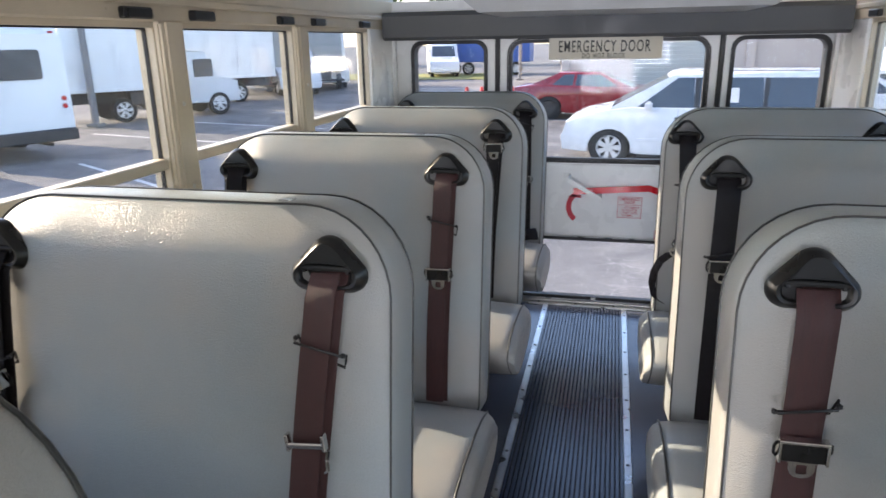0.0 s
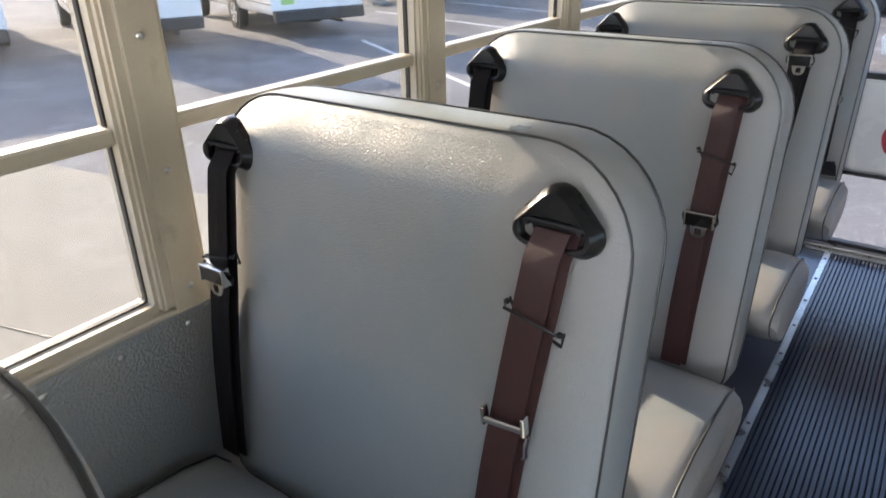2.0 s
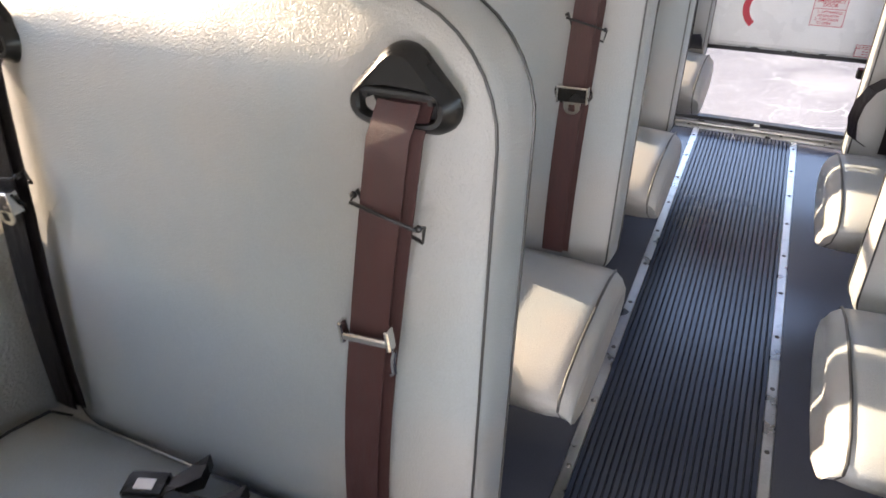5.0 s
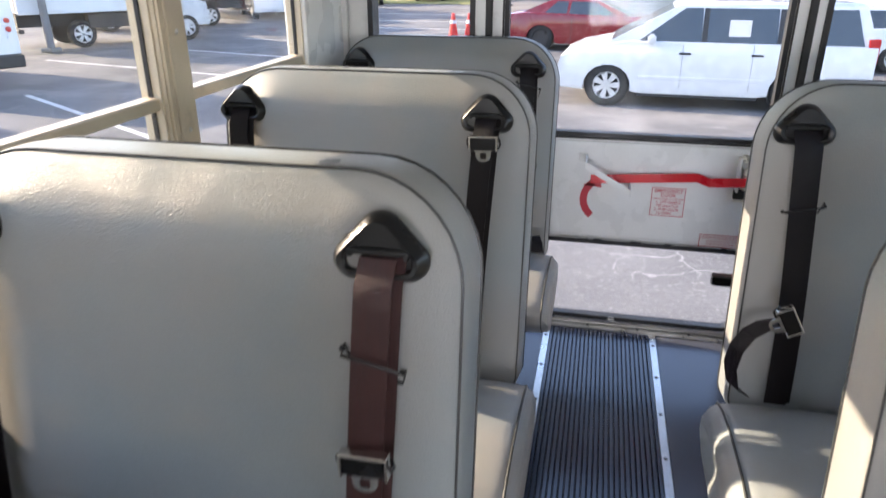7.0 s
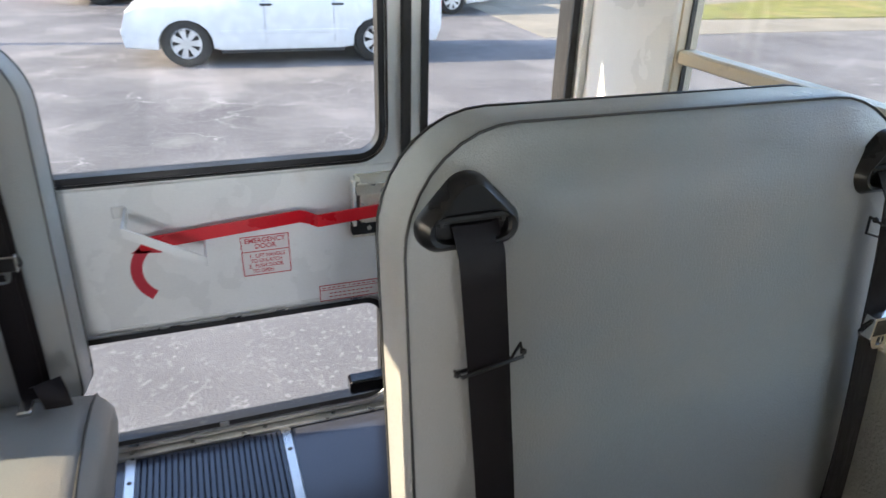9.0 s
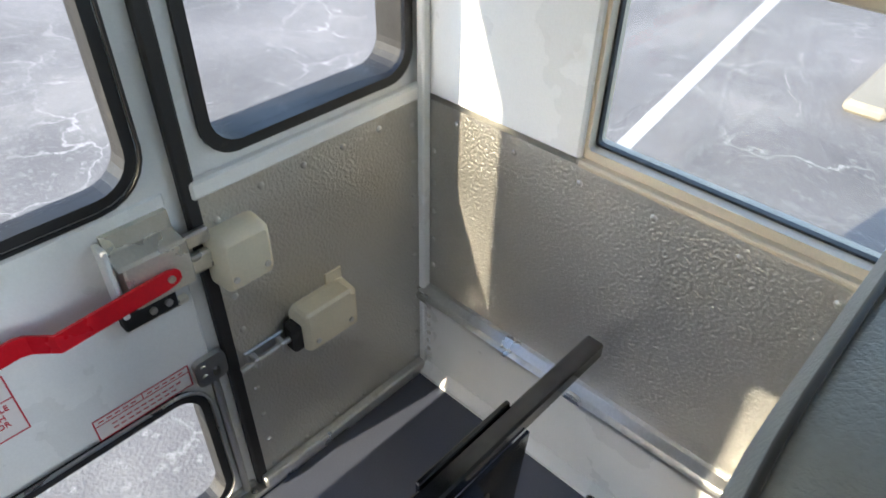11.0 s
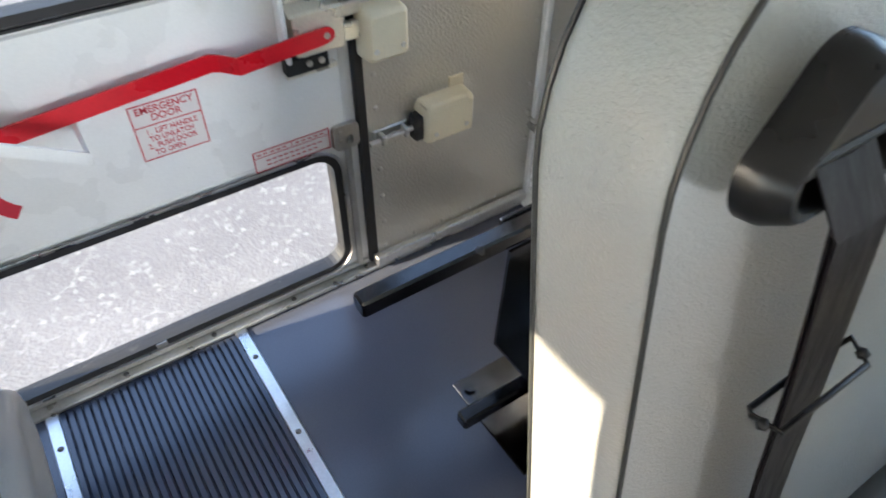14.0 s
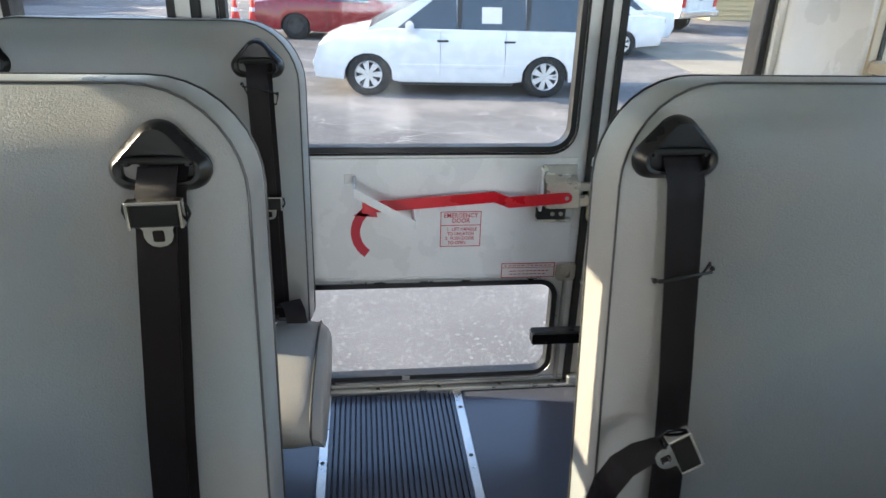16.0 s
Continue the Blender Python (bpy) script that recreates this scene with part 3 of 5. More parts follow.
# slide bolt and its two beige covers on the rear wall
sb = thing("slide_bolt", (0.6, YR - 0.012, 0.37), "zinc slide bolt screwed to the steel rear panel", "bolt")
bm = bmesh.new()
tube(bm, [(-0.04, -0.02, -0.003), (0.02, -0.02, 0.0), (0.09, -0.02, 0.004)], 0.006, n=8)
part("rod", bm, STEEL, sb, smooth=60)
part("guide_plate", boxed(-0.022, 0.06, -0.006, 0.0, -0.012, 0.014, 0.002), STEEL, sb)
for x in (-0.01, 0.045):
    part("guide", boxed(x - 0.006, x + 0.006, -0.03, -0.006, -0.012, 0.012, 0.003), STEEL, sb)
part("stop_block", boxed(0.062, 0.085, -0.034, 0.0, -0.03, 0.03, 0.005), RUBBER, sb)


def beige_cover(x, z, w, h, lug, label):
    c = thing("switch_cover", (x, YR - 0.012, z), label, "cover", group="covers on the rear panel")
    body = rounded(-w / 2, w / 2, -h / 2, h / 2, 0.018, 4)
    part("shell", loft(bmesh.new(), [[(u, 0.0, v) for u, v in body], [(u, -0.036, v) for u, v in inset(body, 0.003)], [(u, -0.046, v) for u, v in inset(body, 0.012)]]), BEIGE, c, smooth=40)
    for u in (-w * 0.3, w * 0.3):
        bm = bmesh.new()
        cyl(bm, (u, -0.045, -h * 0.22), (0, -1, 0), 0.0055, 0.003, 10)
        part("screw", bm, STEEL, c, "small steel screw")
    if lug:
        part("flange", boxed(w / 2 - 0.045, w / 2 - 0.006, -0.003, 0.0, h / 2 - 0.006, h / 2 + 0.025, 0.002), BEIGE, c)
        part("wing", boxed(-w / 2 + 0.004, w / 2 - 0.02, -0.05, -0.01, h / 2 - 0.014, h / 2 + 0.004, 0.005), BEIGE, c)
    return c


beige_cover(0.605, 0.606, 0.095, 0.105, False, "cream plastic latch cover on the steel panel")
beige_cover(0.745, 0.375, 0.13, 0.10, True, "beige plastic bolt cover on the steel panel")

# ---- sign over the door glass ----
sg = thing("emergency_sign", (0.043, YR - 0.02, 1.30), "cream emergency door sign with black capitals", "sign")
part("plate", boxed(-0.256, 0.256, -0.003, 0.003, -0.06, 0.07, 0.002), SIGN_PLATE, sg)
lettering("EMERGENCY DOOR", 0.074, SIGN_BLACK, sg, (-0.004, -0.0035, -0.004), (90, 0, 0), wide=0.545, gap=1.20)
lettering("DO NOT BLOCK", 0.032, SIGN_BLACK, sg, (-0.004, -0.0035, -0.045), (90, 0, 0), wide=0.72, gap=1.18)
for x in (-0.2, 0.2):
    part("bracket", boxed(x - 0.01, x + 0.01, -0.002, 0.018, 0.05, 0.075), STEEL, sg)

# ---- header, ceiling, ends ----
tagged(part("rear_header", extruded([(YR - 0.002, 1.338), (3.64, 1.338), (3.615, 1.352), (3.61, 1.445), (3.63, 1.465), (YR - 0.002, 1.465)], XL + 0.01, XR - 0.01, "x"), HEADER_GREY, label="dark grey padded header over the rear door", kind="structure"), category="header")
prof = []
for i in range(13):
    a = radians(180 - 15 * i)
    prof.append((0.025 + 1.03 * math.copysign(abs(math.cos(a)) ** 0.55, math.cos(a)), 1.50 + 0.36 * abs(math.sin(a)) ** 0.7))
outer = [(x * 1.05, z + 0.05) for x, z in reversed(prof)]
tagged(part("ceiling", extruded(prof + outer, YF, YR + 0.06, "y"), CEILING_PAINT, label="cream painted curved bus ceiling", kind="structure", smooth=30), category="ceiling")
ac = thing("air_conditioner", (0.10, 3.28, 1.43), "grey ceiling air conditioner housing", "air conditioner")
part("housing", extruded([(-0.50, 0.0), (0.50, 0.0), (0.56, 0.05), (0.52, 0.38), (-0.52, 0.38), (-0.56, 0.05)], -0.30, 0.30, "y"), AC_GREY, ac)
part("louvre", boxed(-0.40, 0.40, -0.306, -0.298, 0.06, 0.14, 0.003), HEADER_GREY, ac)
# Unseen front end; its windscreen opening is added to let daylight in.
wf = thing("wall_front", (0, 0, 0), "white front bulkhead with a wide windscreen opening", "wall", kind="structure")
part("bulkhead", slab([(XL - 0.07, -0.25), (XR + 0.07, -0.25), (XR + 0.07, 1.9), (XL - 0.07, 1.9)], [rounded(XL + 0.05, XR - 0.05, 0.45, 1.55, 0.08)], YF - 0.06, YF), WHITE_PAINT, wf)
g = part("windscreen", slab(rounded(XL + 0.05, XR - 0.05, 0.45, 1.55, 0.08), [], YF - 0.034, YF - 0.028), GLASS, wf)
g.visible_shadow = False

# ---- bus seats ----
SW = 0.376                                     # half width
LEAN_BACK = 0.13


def lean(bm):
    for v in bm.verts:
        d = v.co.y
        v.co.y += (v.co.z - 1.02) * LEAN_BACK
        v.co.z -= d * 0.15
    return bm


def back_ring(k, d, fat=0.0):
    """The backrest's outline drawn in by k, at depth d; fat swells its lower half backwards."""
    o = rounded(-SW + k, SW - k, 0.345 + k * 0.7, 1.110 - k * (0.66 if k > 0.012 else 1.0), (max(0.012, 0.05 - k * 0.6), max(0.012, 0.05 - k * 0.6), max(0.02, 0.145 - k * 0.85), max(0.02, 0.145 - k * 0.85)), 9)
    return [(u, d + fat * max(0.0, min(1.0, (0.80 - v) / 0.25)) + 0.007 * max(0.0, (v - 1.0) / 0.10) ** 2, v) for u, v in o]


def back_mesh():
    prof = ((0.23, -0.0280, 0), (0.17, -0.0270, 0), (0.13, -0.0237, 0), (0.10, -0.0180, 0), (0.075, -0.0100, 0), (0.052, -0.0005, 0), (0.034, 0.0062, 0), (0.020, 0.0114, 0), (0.011, 0.0152, 0), (0.008, 0.0175, 0),
            (0.0045, 0.024, 0), (0.0015, 0.046, 0), (0.0005, 0.074, 0), (0.0, 0.099, 0.0), (0.001, 0.107, 0.001), (0.008, 0.113, 0.003), (0.03, 0.121, 0.005), (0.06, 0.124, 0.006), (0.10, 0.125, 0.006))
    return link_mesh("backrest", lean(loft(bmesh.new(), [back_ring(*p) for p in prof])), VINYL, 50)


def back_piping():
    bm = bmesh.new()
    tube(bm, back_ring(0.0080, 0.0165), 0.0019, True, 6)
    tube(bm, back_ring(-0.0002, 0.107, 0.001), 0.0020, True, 6)
    return link_mesh("piping", lean(bm), PIPING, 60)


CUSH = [(-0.08, 0.31), (-0.085, 0.365), (-0.115, 0.405), (-0.18, 0.424), (-0.27, 0.436), (-0.40, 0.438), (-0.49, 0.426), (-0.528, 0.406), (-0.533, 0.385), (-0.50, 0.338), (-0.42, 0.278), (-0.32, 0.262), (-0.14, 0.272)]


def cushion_mesh():
    low, top = 0.262, 0.438
    at = lambda x, dz, dv, k: [(x, -0.30 + (u + 0.30) * (1 - k), v - dz * (v - low) / (top - low) + dv * (top - v) / (top - low)) for u, v in CUSH]
    crown = lambda x, h: [(x, u * 1.012 if u < -0.3 else u, v + h * max(0, min(1, (v - 0.36) / 0.06))) for u, v in CUSH]
    ends = [(SW + 0.010, 0.095, 0.055, 0.16), (SW + 0.018, 0.066, 0.030, 0.06), (SW + 0.019, 0.042, 0.014, 0.02), (SW + 0.012, 0.020, 0.004, 0.006), (SW - 0.004, 0.002, 0.0, 0.0)]
    half = [at(*e) for e in ends] + [crown(SW - 0.03, 0.003), crown(SW - 0.08, 0.006), crown(SW - 0.16, 0.008)]
    loops = half + [[(-x, y, z) for x, y, z in lp] for lp in reversed(half)]
    return link_mesh("cushion", loft(bmesh.new(), loops), VINYL, 50)


def cushion_piping():
    bm = bmesh.new()
    tube(bm, [(SW - 0.003, u, v + 0.0008) for u, v in CUSH[1:11]], 0.0026, False, 6)
    return link_mesh("cushion_piping", bm, PIPING, 60)


def pear(grow, n=36):
    """Rounded triangle with a blunt apex: the hull of three circles, walked by angle."""
    out = []
    for i in range(n):
        a = 2 * math.pi * (i + 0.5) / n
        d = Vector((math.cos(a), math.sin(a)))
        best = max(((0.0, 0.014, 0.029), (0.033, -0.014, 0.0245), (-0.033, -0.014, 0.0245)), key=lambda c: c[0] * d.x + c[1] * d.y + c[2])
        out.append((best[0] + d.x * (best[2] + grow), best[1] + d.y * (best[2] + grow)))
    return out


def bezel_mesh():
    bm = bmesh.new()
    at = lambda pts, d, tip=0.0: [(u, d - tip * v, v) for u, v in pts]
    slot, n = [], 36
    for i in range(n):
        a = 2 * math.pi * (i + 0.5) / n
        c, s = math.cos(a), math.sin(a)
        slot.append((0.0405 * math.copysign(abs(c) ** 0.55, c), -0.012 + (0.0165 if s > 0 else 0.0155) * math.copysign(abs(s) ** 0.6, s)))
    sl2 = [(u * 1.06, (v + 0.012) * 1.06 - 0.012) for u, v in slot]
    loops = [at(pear(0.001), 0.006), at(pear(0.0), -0.004), at(pear(-0.002), -0.0075), at(pear(-0.0068), -0.0168), at(pear(-0.0090), -0.0190), at(sl2, -0.0180), at(slot, -0.0150), at(slot, 0.004)]
    return link_mesh("bezel", loft(bm, loops, cap=False), BLACK_PLASTIC, 32)


def slot_mesh():
    bm = bmesh.new()
    box(bm, -0.0425, 0.0425, -0.002, 0.003, -0.033, 0.005)
    tube(bm, [(-0.040, -0.0125, -0.002), (0.040, -0.0125, -0.002)], 0.0042, n=8)
    for x in (-0.034, 0.034):
        box(bm, x - 0.003, x + 0.003, -0.016, -0.004, -0.009, -0.001, 0.001)
    return link_mesh("slot", bm, BLACK_DEEP)


BACK, BACK_PIPE, CUSHION, CUSH_PIPE, BEZEL, SLOT = back_mesh(), back_piping(), cushion_mesh(), cushion_piping(), bezel_mesh(), slot_mesh()


def ribbon(pts, half, th=0.0016, tilt=0.0):
    """Webbing along points (x, y, z), flat to the seat, a little twisted."""
    loops = []
    n = len(pts)
    for i, (x, y, z) in enumerate(pts):
        k = tilt * math.sin(math.pi * i / max(1, n - 1))
        dx, dy = half * math.cos(k), half * math.sin(k)
        loops.append([(x - dx, y - dy, z), (x, y - 0.0012, z), (x + dx, y + dy, z), (x + dx, y + dy + th, z), (x, y + th, z), (x - dx, y - dy + th, z)])
    return loft(bmesh.new(), loops)


def tongue_plate(parent, x, y, z, angle, cover=True):
    """Buckle tongue: a black-faced chrome sleeve with a steel plate and its square slot."""
    m = pose(x, y, z, 0, angle, 0)
    bm = boxed(-0.0275, 0.0275, -0.0165, -0.003, -0.001, 0.027, 0.002)
    bm.transform(m)
    t = part("tongue", bm, BLACK_PLASTIC if cover else CHROME, parent, "black tongue sleeve" if cover else "chrome adjuster")
    bm = boxed(-0.031, 0.031, -0.0175, -0.001, 0.0255, 0.030, 0.0012)
    for s in (-1, 1):
        box(bm, s * 0.029 - 0.0018, s * 0.029 + 0.0018, -0.0175, -0.001, -0.003, 0.027, 0.0008)
    bm.transform(m)
    part("chrome_edge", bm, CHROME, t)
    bm = slab([(-0.021, 0.001), (-0.0165, -0.006), (-0.0165, -0.014), (-0.0135, -0.021), (-0.008, -0.0255), (0.0, -0.027), (0.008, -0.0255), (0.0135, -0.021), (0.0165, -0.014), (0.0165, -0.006), (0.021, 0.001)],
              [rounded(-0.0065, 0.0065, -0.0205, -0.0065, 0.002, 2)], -0.011, -0.0085)
    bm.transform(m)
    part("tongue_plate", bm, CHROME, t, "chrome latch plate with a slot")
    bm = bmesh.new()
    tube(bm, [(-0.032, -0.012, 0.026), (-0.035, -0.008, 0.018), (-0.034, -0.002, 0.004), (-0.026, 0.002, -0.008), (0.028, 0.003, -0.006), (0.036, -0.002, 0.010), (0.034, -0.008, 0.024)], 0.0022, n=6)
    bm.transform(m)
    part("wire_loop", bm, BLACK_PLASTIC, t, smooth=60)


def adjuster(parent, x, y, z, angle):
    m = pose(x, y, z, 0, angle, 0)
    bm = boxed(-0.03, 0.03, -0.012, -0.006, -0.008, 0.002, 0.002)
    for s in (-1, 1):
        box(bm, s * 0.029 - 0.003, s * 0.029 + 0.003, -0.012, 0.002, -0.012, 0.015, 0.0015)
    tube(bm, [(0.034, -0.006, -0.012), (0.03, -0.007, -0.026), (0.028, -0.006, -0.045), (0.022, -0.004, -0.05)], 0.003, n=5)
    bm.transform(m)
    part("adjuster", bm, CHROME, parent, "chrome belt adjuster")


def belt(parent, x, drift, z_end, hardware, loop_z, loose=0.0, cloth=None):
    """Shoulder belt out of its bezel: two layers of webbing, a wire keeper, and a tongue or an adjuster."""
    cloth = cloth or WEBBING
    yf = lambda z: (z - 1.02) * LEAN_BACK
    bz = part("bezel", BEZEL, None, parent, "black plastic belt guide")
    bz.location = (x, -0.0195, 1.022)
    bz.rotation_euler = (-math.atan(LEAN_BACK), 0, 0)
    part("slot", SLOT, None, bz)
    pts, n = [], 20
    for i in range(n + 1):
        z = 1.014 - (1.014 - z_end) * i / n
        f = i / n
        off = 0.031 + 0.017 * min(1, (1.015 - z) / 0.03) - 0.010 * min(1, max(0, (0.98 - z) / 0.2)) + 0.012 * math.sin(math.pi * f) + loose * math.sin(math.pi * f) ** 2
        pts.append((x + drift * math.sin(f * math.pi / 2) ** 1.1, yf(z) - off, z))
    b = part("webbing", ribbon(pts, 0.0228, 0.0016, 0.06), cloth, parent, "dark maroon seat belt webbing", smooth=50)
    back = [(px + 0.010, py + 0.009, pz) for px, py, pz in pts]
    part("webbing_behind", ribbon(back, 0.0228, 0.0016, 0.16), cloth, parent, smooth=50)
    at = lambda z: min(pts, key=lambda p: abs(p[2] - z))
    if loop_z:
        p = at(loop_z)
        bm = bmesh.new()
        u, y = p[0] + 0.003, p[1]
        k = 1 if x > 0 else -1
        tube(bm, [(u - 0.036, y + 0.010, loop_z + 0.010 * k), (u - 0.034, y - 0.008, loop_z + 0.006 * k), (u + 0.036, y - 0.010, loop_z - 0.008 * k), (u + 0.040, y + 0.006, loop_z - 0.014 * k), (u + 0.034, y + 0.014, loop_z - 0.014 * k - 0.024), (u - 0.028, y + 0.015, loop_z - 0.016)], 0.0021, True, 6)
        for e in ((u - 0.036, y + 0.002, loop_z + 0.009 * k), (u + 0.039, y - 0.004, loop_z - 0.010 * k)):
            bmesh.ops.create_icosphere(bm, subdivisions=1, radius=0.0046, matrix=Matrix.Translation(e))
        part("keeper", bm, BLACK_PLASTIC, parent, "black wire belt keeper", smooth=60)
    for kind, z in hardware:
        p = at(z)
        q = at(z - 0.05)
        ang = -math.degrees(math.atan2(q[0] - p[0], p[2] - q[2] + 1e-6))
        if kind == "tongue":
            tongue_plate(parent, p[0] + 0.005, p[1] - 0.003, z, -ang * 0.5)
        else:
            adjuster(parent, p[0], p[1] - 0.003, z, -ang)


def pedestal(parent, off=0.0):
    """Black steel floor pedestal with its seat tubes; local to the seat."""
    xm = off
    bm = boxed(xm - 0.15, xm + 0.12, -0.25, 0.0, 0.002, 0.008, 0.002)
    p = part("base_plate", bm, BLACK_STEEL, parent, "black enamelled steel floor plate")
    for x, y in ((-0.13, -0.225), (-0.13, -0.025), (0.095, -0.225), (0.095, -0.025)):
        bm = bmesh.new()
        cyl(bm, (xm + x, y, 0.008), (0, 0, 1), 0.011, 0.007, 6)
        part("anchor_bolt", bm, BLACK_STEEL, p)
    return p


def bus_seat(side, y, belts, label, pipe_label=""):
    cx = -0.582 if side == "L" else 0.648
    s = thing("bus_seat", (cx, y, 0), label, "bus seat", group="rows of bus seats")
    b = part("backrest", BACK, None, s, "grey vinyl padded backrest")
    part("piping", BACK_PIPE, None, b, "black vinyl piping")
    c = part("cushion", CUSHION, None, s, "grey vinyl seat cushion")
    c.location.x, c.scale = 0.014 if side == "L" else -0.014, (1.035, 1, 1)
    part("cushion_piping", CUSH_PIPE, None, c)
    part("cushion_piping", CUSH_PIPE, None, c).scale = (-1, 1, 1)
    pedestal(s, 0.05 if side == "L" else 0.17)
    part("leg_post", extruded([(-0.22, 0.008), (-0.21, 0.20), (-0.20, 0.29), (-0.06, 0.29), (-0.05, 0.20), (-0.03, 0.008)], 0.0 if side == "L" else 0.08, 0.15, "x"), BLACK_STEEL, s, "folded black steel pedestal")
    for yy in (-0.32, -0.10):
        part("seat_tube", boxed(-SW + 0.03, SW - 0.03, yy - 0.015, yy + 0.015, 0.255, 0.285, 0.003), BLACK_STEEL, s)
    for args in belts:
        belt(s, *args)
    return s


LAB = "grey vinyl high-back bus seat with maroon belts"
front_left = bus_seat("L", 0.58, [(0.205, -0.07, 0.44, (("adjuster", 0.76),), 0.86, 0.0, WEBBING_LIT), (-0.29, -0.02, 0.44, (("tongue", 0.80),), 0.87)], LAB)
front_left.scale.y, front_left.scale.z = 1.12, 1.03
front_left.location.x += 0.012
bus_seat("L", 1.305, [(0.285, -0.046, 0.42, (("adjuster", 0.765),), 0.912, 0.0, WEBBING_LIT), (-0.298, -0.02, 0.44, (("tongue", 0.80),), 0.84)], LAB + ", chrome adjuster")
bus_seat("L", 2.082, [(0.276, -0.018, 0.42, (("tongue", 0.757),), 0.90, 0.0, WEBBING_LIT), (-0.300, -0.02, 0.44, (), 0.89)], LAB + ", tongue hanging halfway")
bus_seat("L", 2.853, [(0.275, -0.024, 0.42, (("tongue", 0.957),), 0), (-0.302, 0.0, 0.44, (), 0.80)], LAB + ", tongue drawn up")
bus_seat("L", 3.645, [(0.282, 0.01, 0.42, (("tongue", 0.70),), 0.965), (-0.29, 0.0, 0.44, (), 0)], "grey vinyl rear bus seat against the back wall, belts hanging")
first_right = bus_seat("R", 0.58, [(-0.297, 0.0, 0.42, (("tongue", 0.80),), 0.86), (0.29, 0.02, 0.44, (), 0.86)], LAB)
first_right.location.x += 0.010
bus_seat("R", 1.364, [(-0.284, -0.015, 0.42, (("tongue", 0.795),), 0.86, 0.0, WEBBING_LIT), (0.29, 0.02, 0.44, (), 0.86)], LAB + ", tongue hanging halfway")
bus_seat("R", 2.13, [(-0.284, -0.01, 0.42, (("tongue", 0.80),), 0.84), (0.29, 0.02, 0.44, (), 0.86)], LAB)
bus_seat("R", 2.880, [(-0.308, 0.025, 0.42, (), 0.862), (0.282, 0.0, 0.44, (("tongue", 0.80),), 0.95)], LAB + ", belt loose")

# ---- bare pedestal in the place of the missing rear seat ----
pd = thing("seat_pedestal", (0.66, 3.305, 0.0), "bare black steel seat pedestal bolted to the floor", "seat pedestal")
prof = [(-0.135, 0.004), (-0.122, 0.19), (0.026, 0.192), (0.012, 0.44), (0.018, 0.44), (0.033, 0.184), (-0.116, 0.183), (-0.129, 0.004)]
part("bent_plate", extruded(prof, -0.10, 0.10, "x"), BLACK_STEEL, pd, "folded black steel plate")
# Dark slab laid on the uncut plate: the open slot's shade as colour.
part("slot", slab(rounded(-0.012, 0.006, 0.31, 0.375, 0.008, 3), [], 0.0, 0.002), BLACK_DEEP, pd).location = (0.012, 0.014, 0)
part("base_plate", boxed(-0.145, 0.10, -0.14, 0.10, 0.001, 0.007, 0.002), BLACK_STEEL, pd)
for x, y in ((-0.12, -0.11), (-0.12, 0.07), (0.07, 0.075)):
    bm = bmesh.new()
    cyl(bm, (x, y, 0.007), (0, 0, 1), 0.012, 0.007, 6)
    part("floor_bolt", bm, BLACK_STEEL, pd)
part("back_tube", boxed(-0.36, 0.30, 0.018, 0.05, 0.44, 0.472, 0.004), BLACK_STEEL, pd, "black square steel tube")
part("clip_rail", boxed(-0.09, 0.10, 0.051, 0.060, 0.440, 0.474, 0.002), BLACK_STEEL, pd)
part("lower_tube", boxed(-0.235, 0.245, -0.07, -0.042, 0.145, 0.172, 0.004), BLACK_STEEL, pd)

# ---- buckles and cable on the second row's cushion ----
bk = thing("belt_buckles", (-0.62, 1.13, 0.438), "pair of black seat belt buckles lying on the cushion", "seat belt buckle")
for dx, dy, a in ((-0.03, -0.01, 20), (0.04, -0.02, 10)):
    m = pose(dx, dy, 0.012, 0, 0, a)
    bm = boxed(-0.032, 0.032, -0.022, 0.022, -0.012, 0.013, 0.005, 2)
    bm.transform(m)
    b1 = part("buckle", bm, BLACK_PLASTIC, bk, "black plastic buckle")
    bm = boxed(-0.014, 0.014, -0.012, 0.006, 0.0125, 0.0145, 0.001)
    bm.transform(m)
    part("button_label", bm, STICKER, b1)
    bm = bmesh.new()
    loft(bm, [[(0.03, -0.012, -0.006), (0.03, 0.012, -0.006), (0.03, 0.012, 0.008), (0.03, -0.012, 0.008)], [(0.075, 0.012, -0.010), (0.075, 0.050, -0.008), (0.075, 0.050, 0.018), (0.075, 0.012, 0.014)]])
    bm.transform(m)
    part("boot", bm, BLACK_PLASTIC, b1)
bm = bmesh.new()
tube(bm, [(0.10, 0.01, 0.002), (0.17, 0.01, 0.0), (0.26, 0.012, -0.004), (0.38, 0.015, -0.012)], 0.006, n=6)
part("cable", bm, BLACK_PLASTIC, bk, smooth=60)
# loop of loose webbing by the third row on the door side
lw = thing("loose_belt", (0.314, 2.73, 0.438), "loose loop of maroon seat belt with a chrome tongue", "seat belt")
bm = bmesh.new()
path = [(0.025, 0.01, 0.195), (-0.01, 0.01, 0.185), (-0.035, 0.015, 0.160), (-0.052, 0.02, 0.120), (-0.056, 0.03, 0.07), (-0.045, 0.03, 0.02), (-0.02, 0.03, 0.006)]
loft(bm, [[Vector(p) + Vector(q) for q in ((-0.010, 0.020, 0.0), (0.010, -0.020, 0.0), (0.011, -0.020, 0.002), (-0.009, 0.020, 0.002))] for p in path])
part("webbing", bm, WEBBING, lw, smooth=60)
tongue_plate(lw, 0.015, -0.02, 0.215, 62)
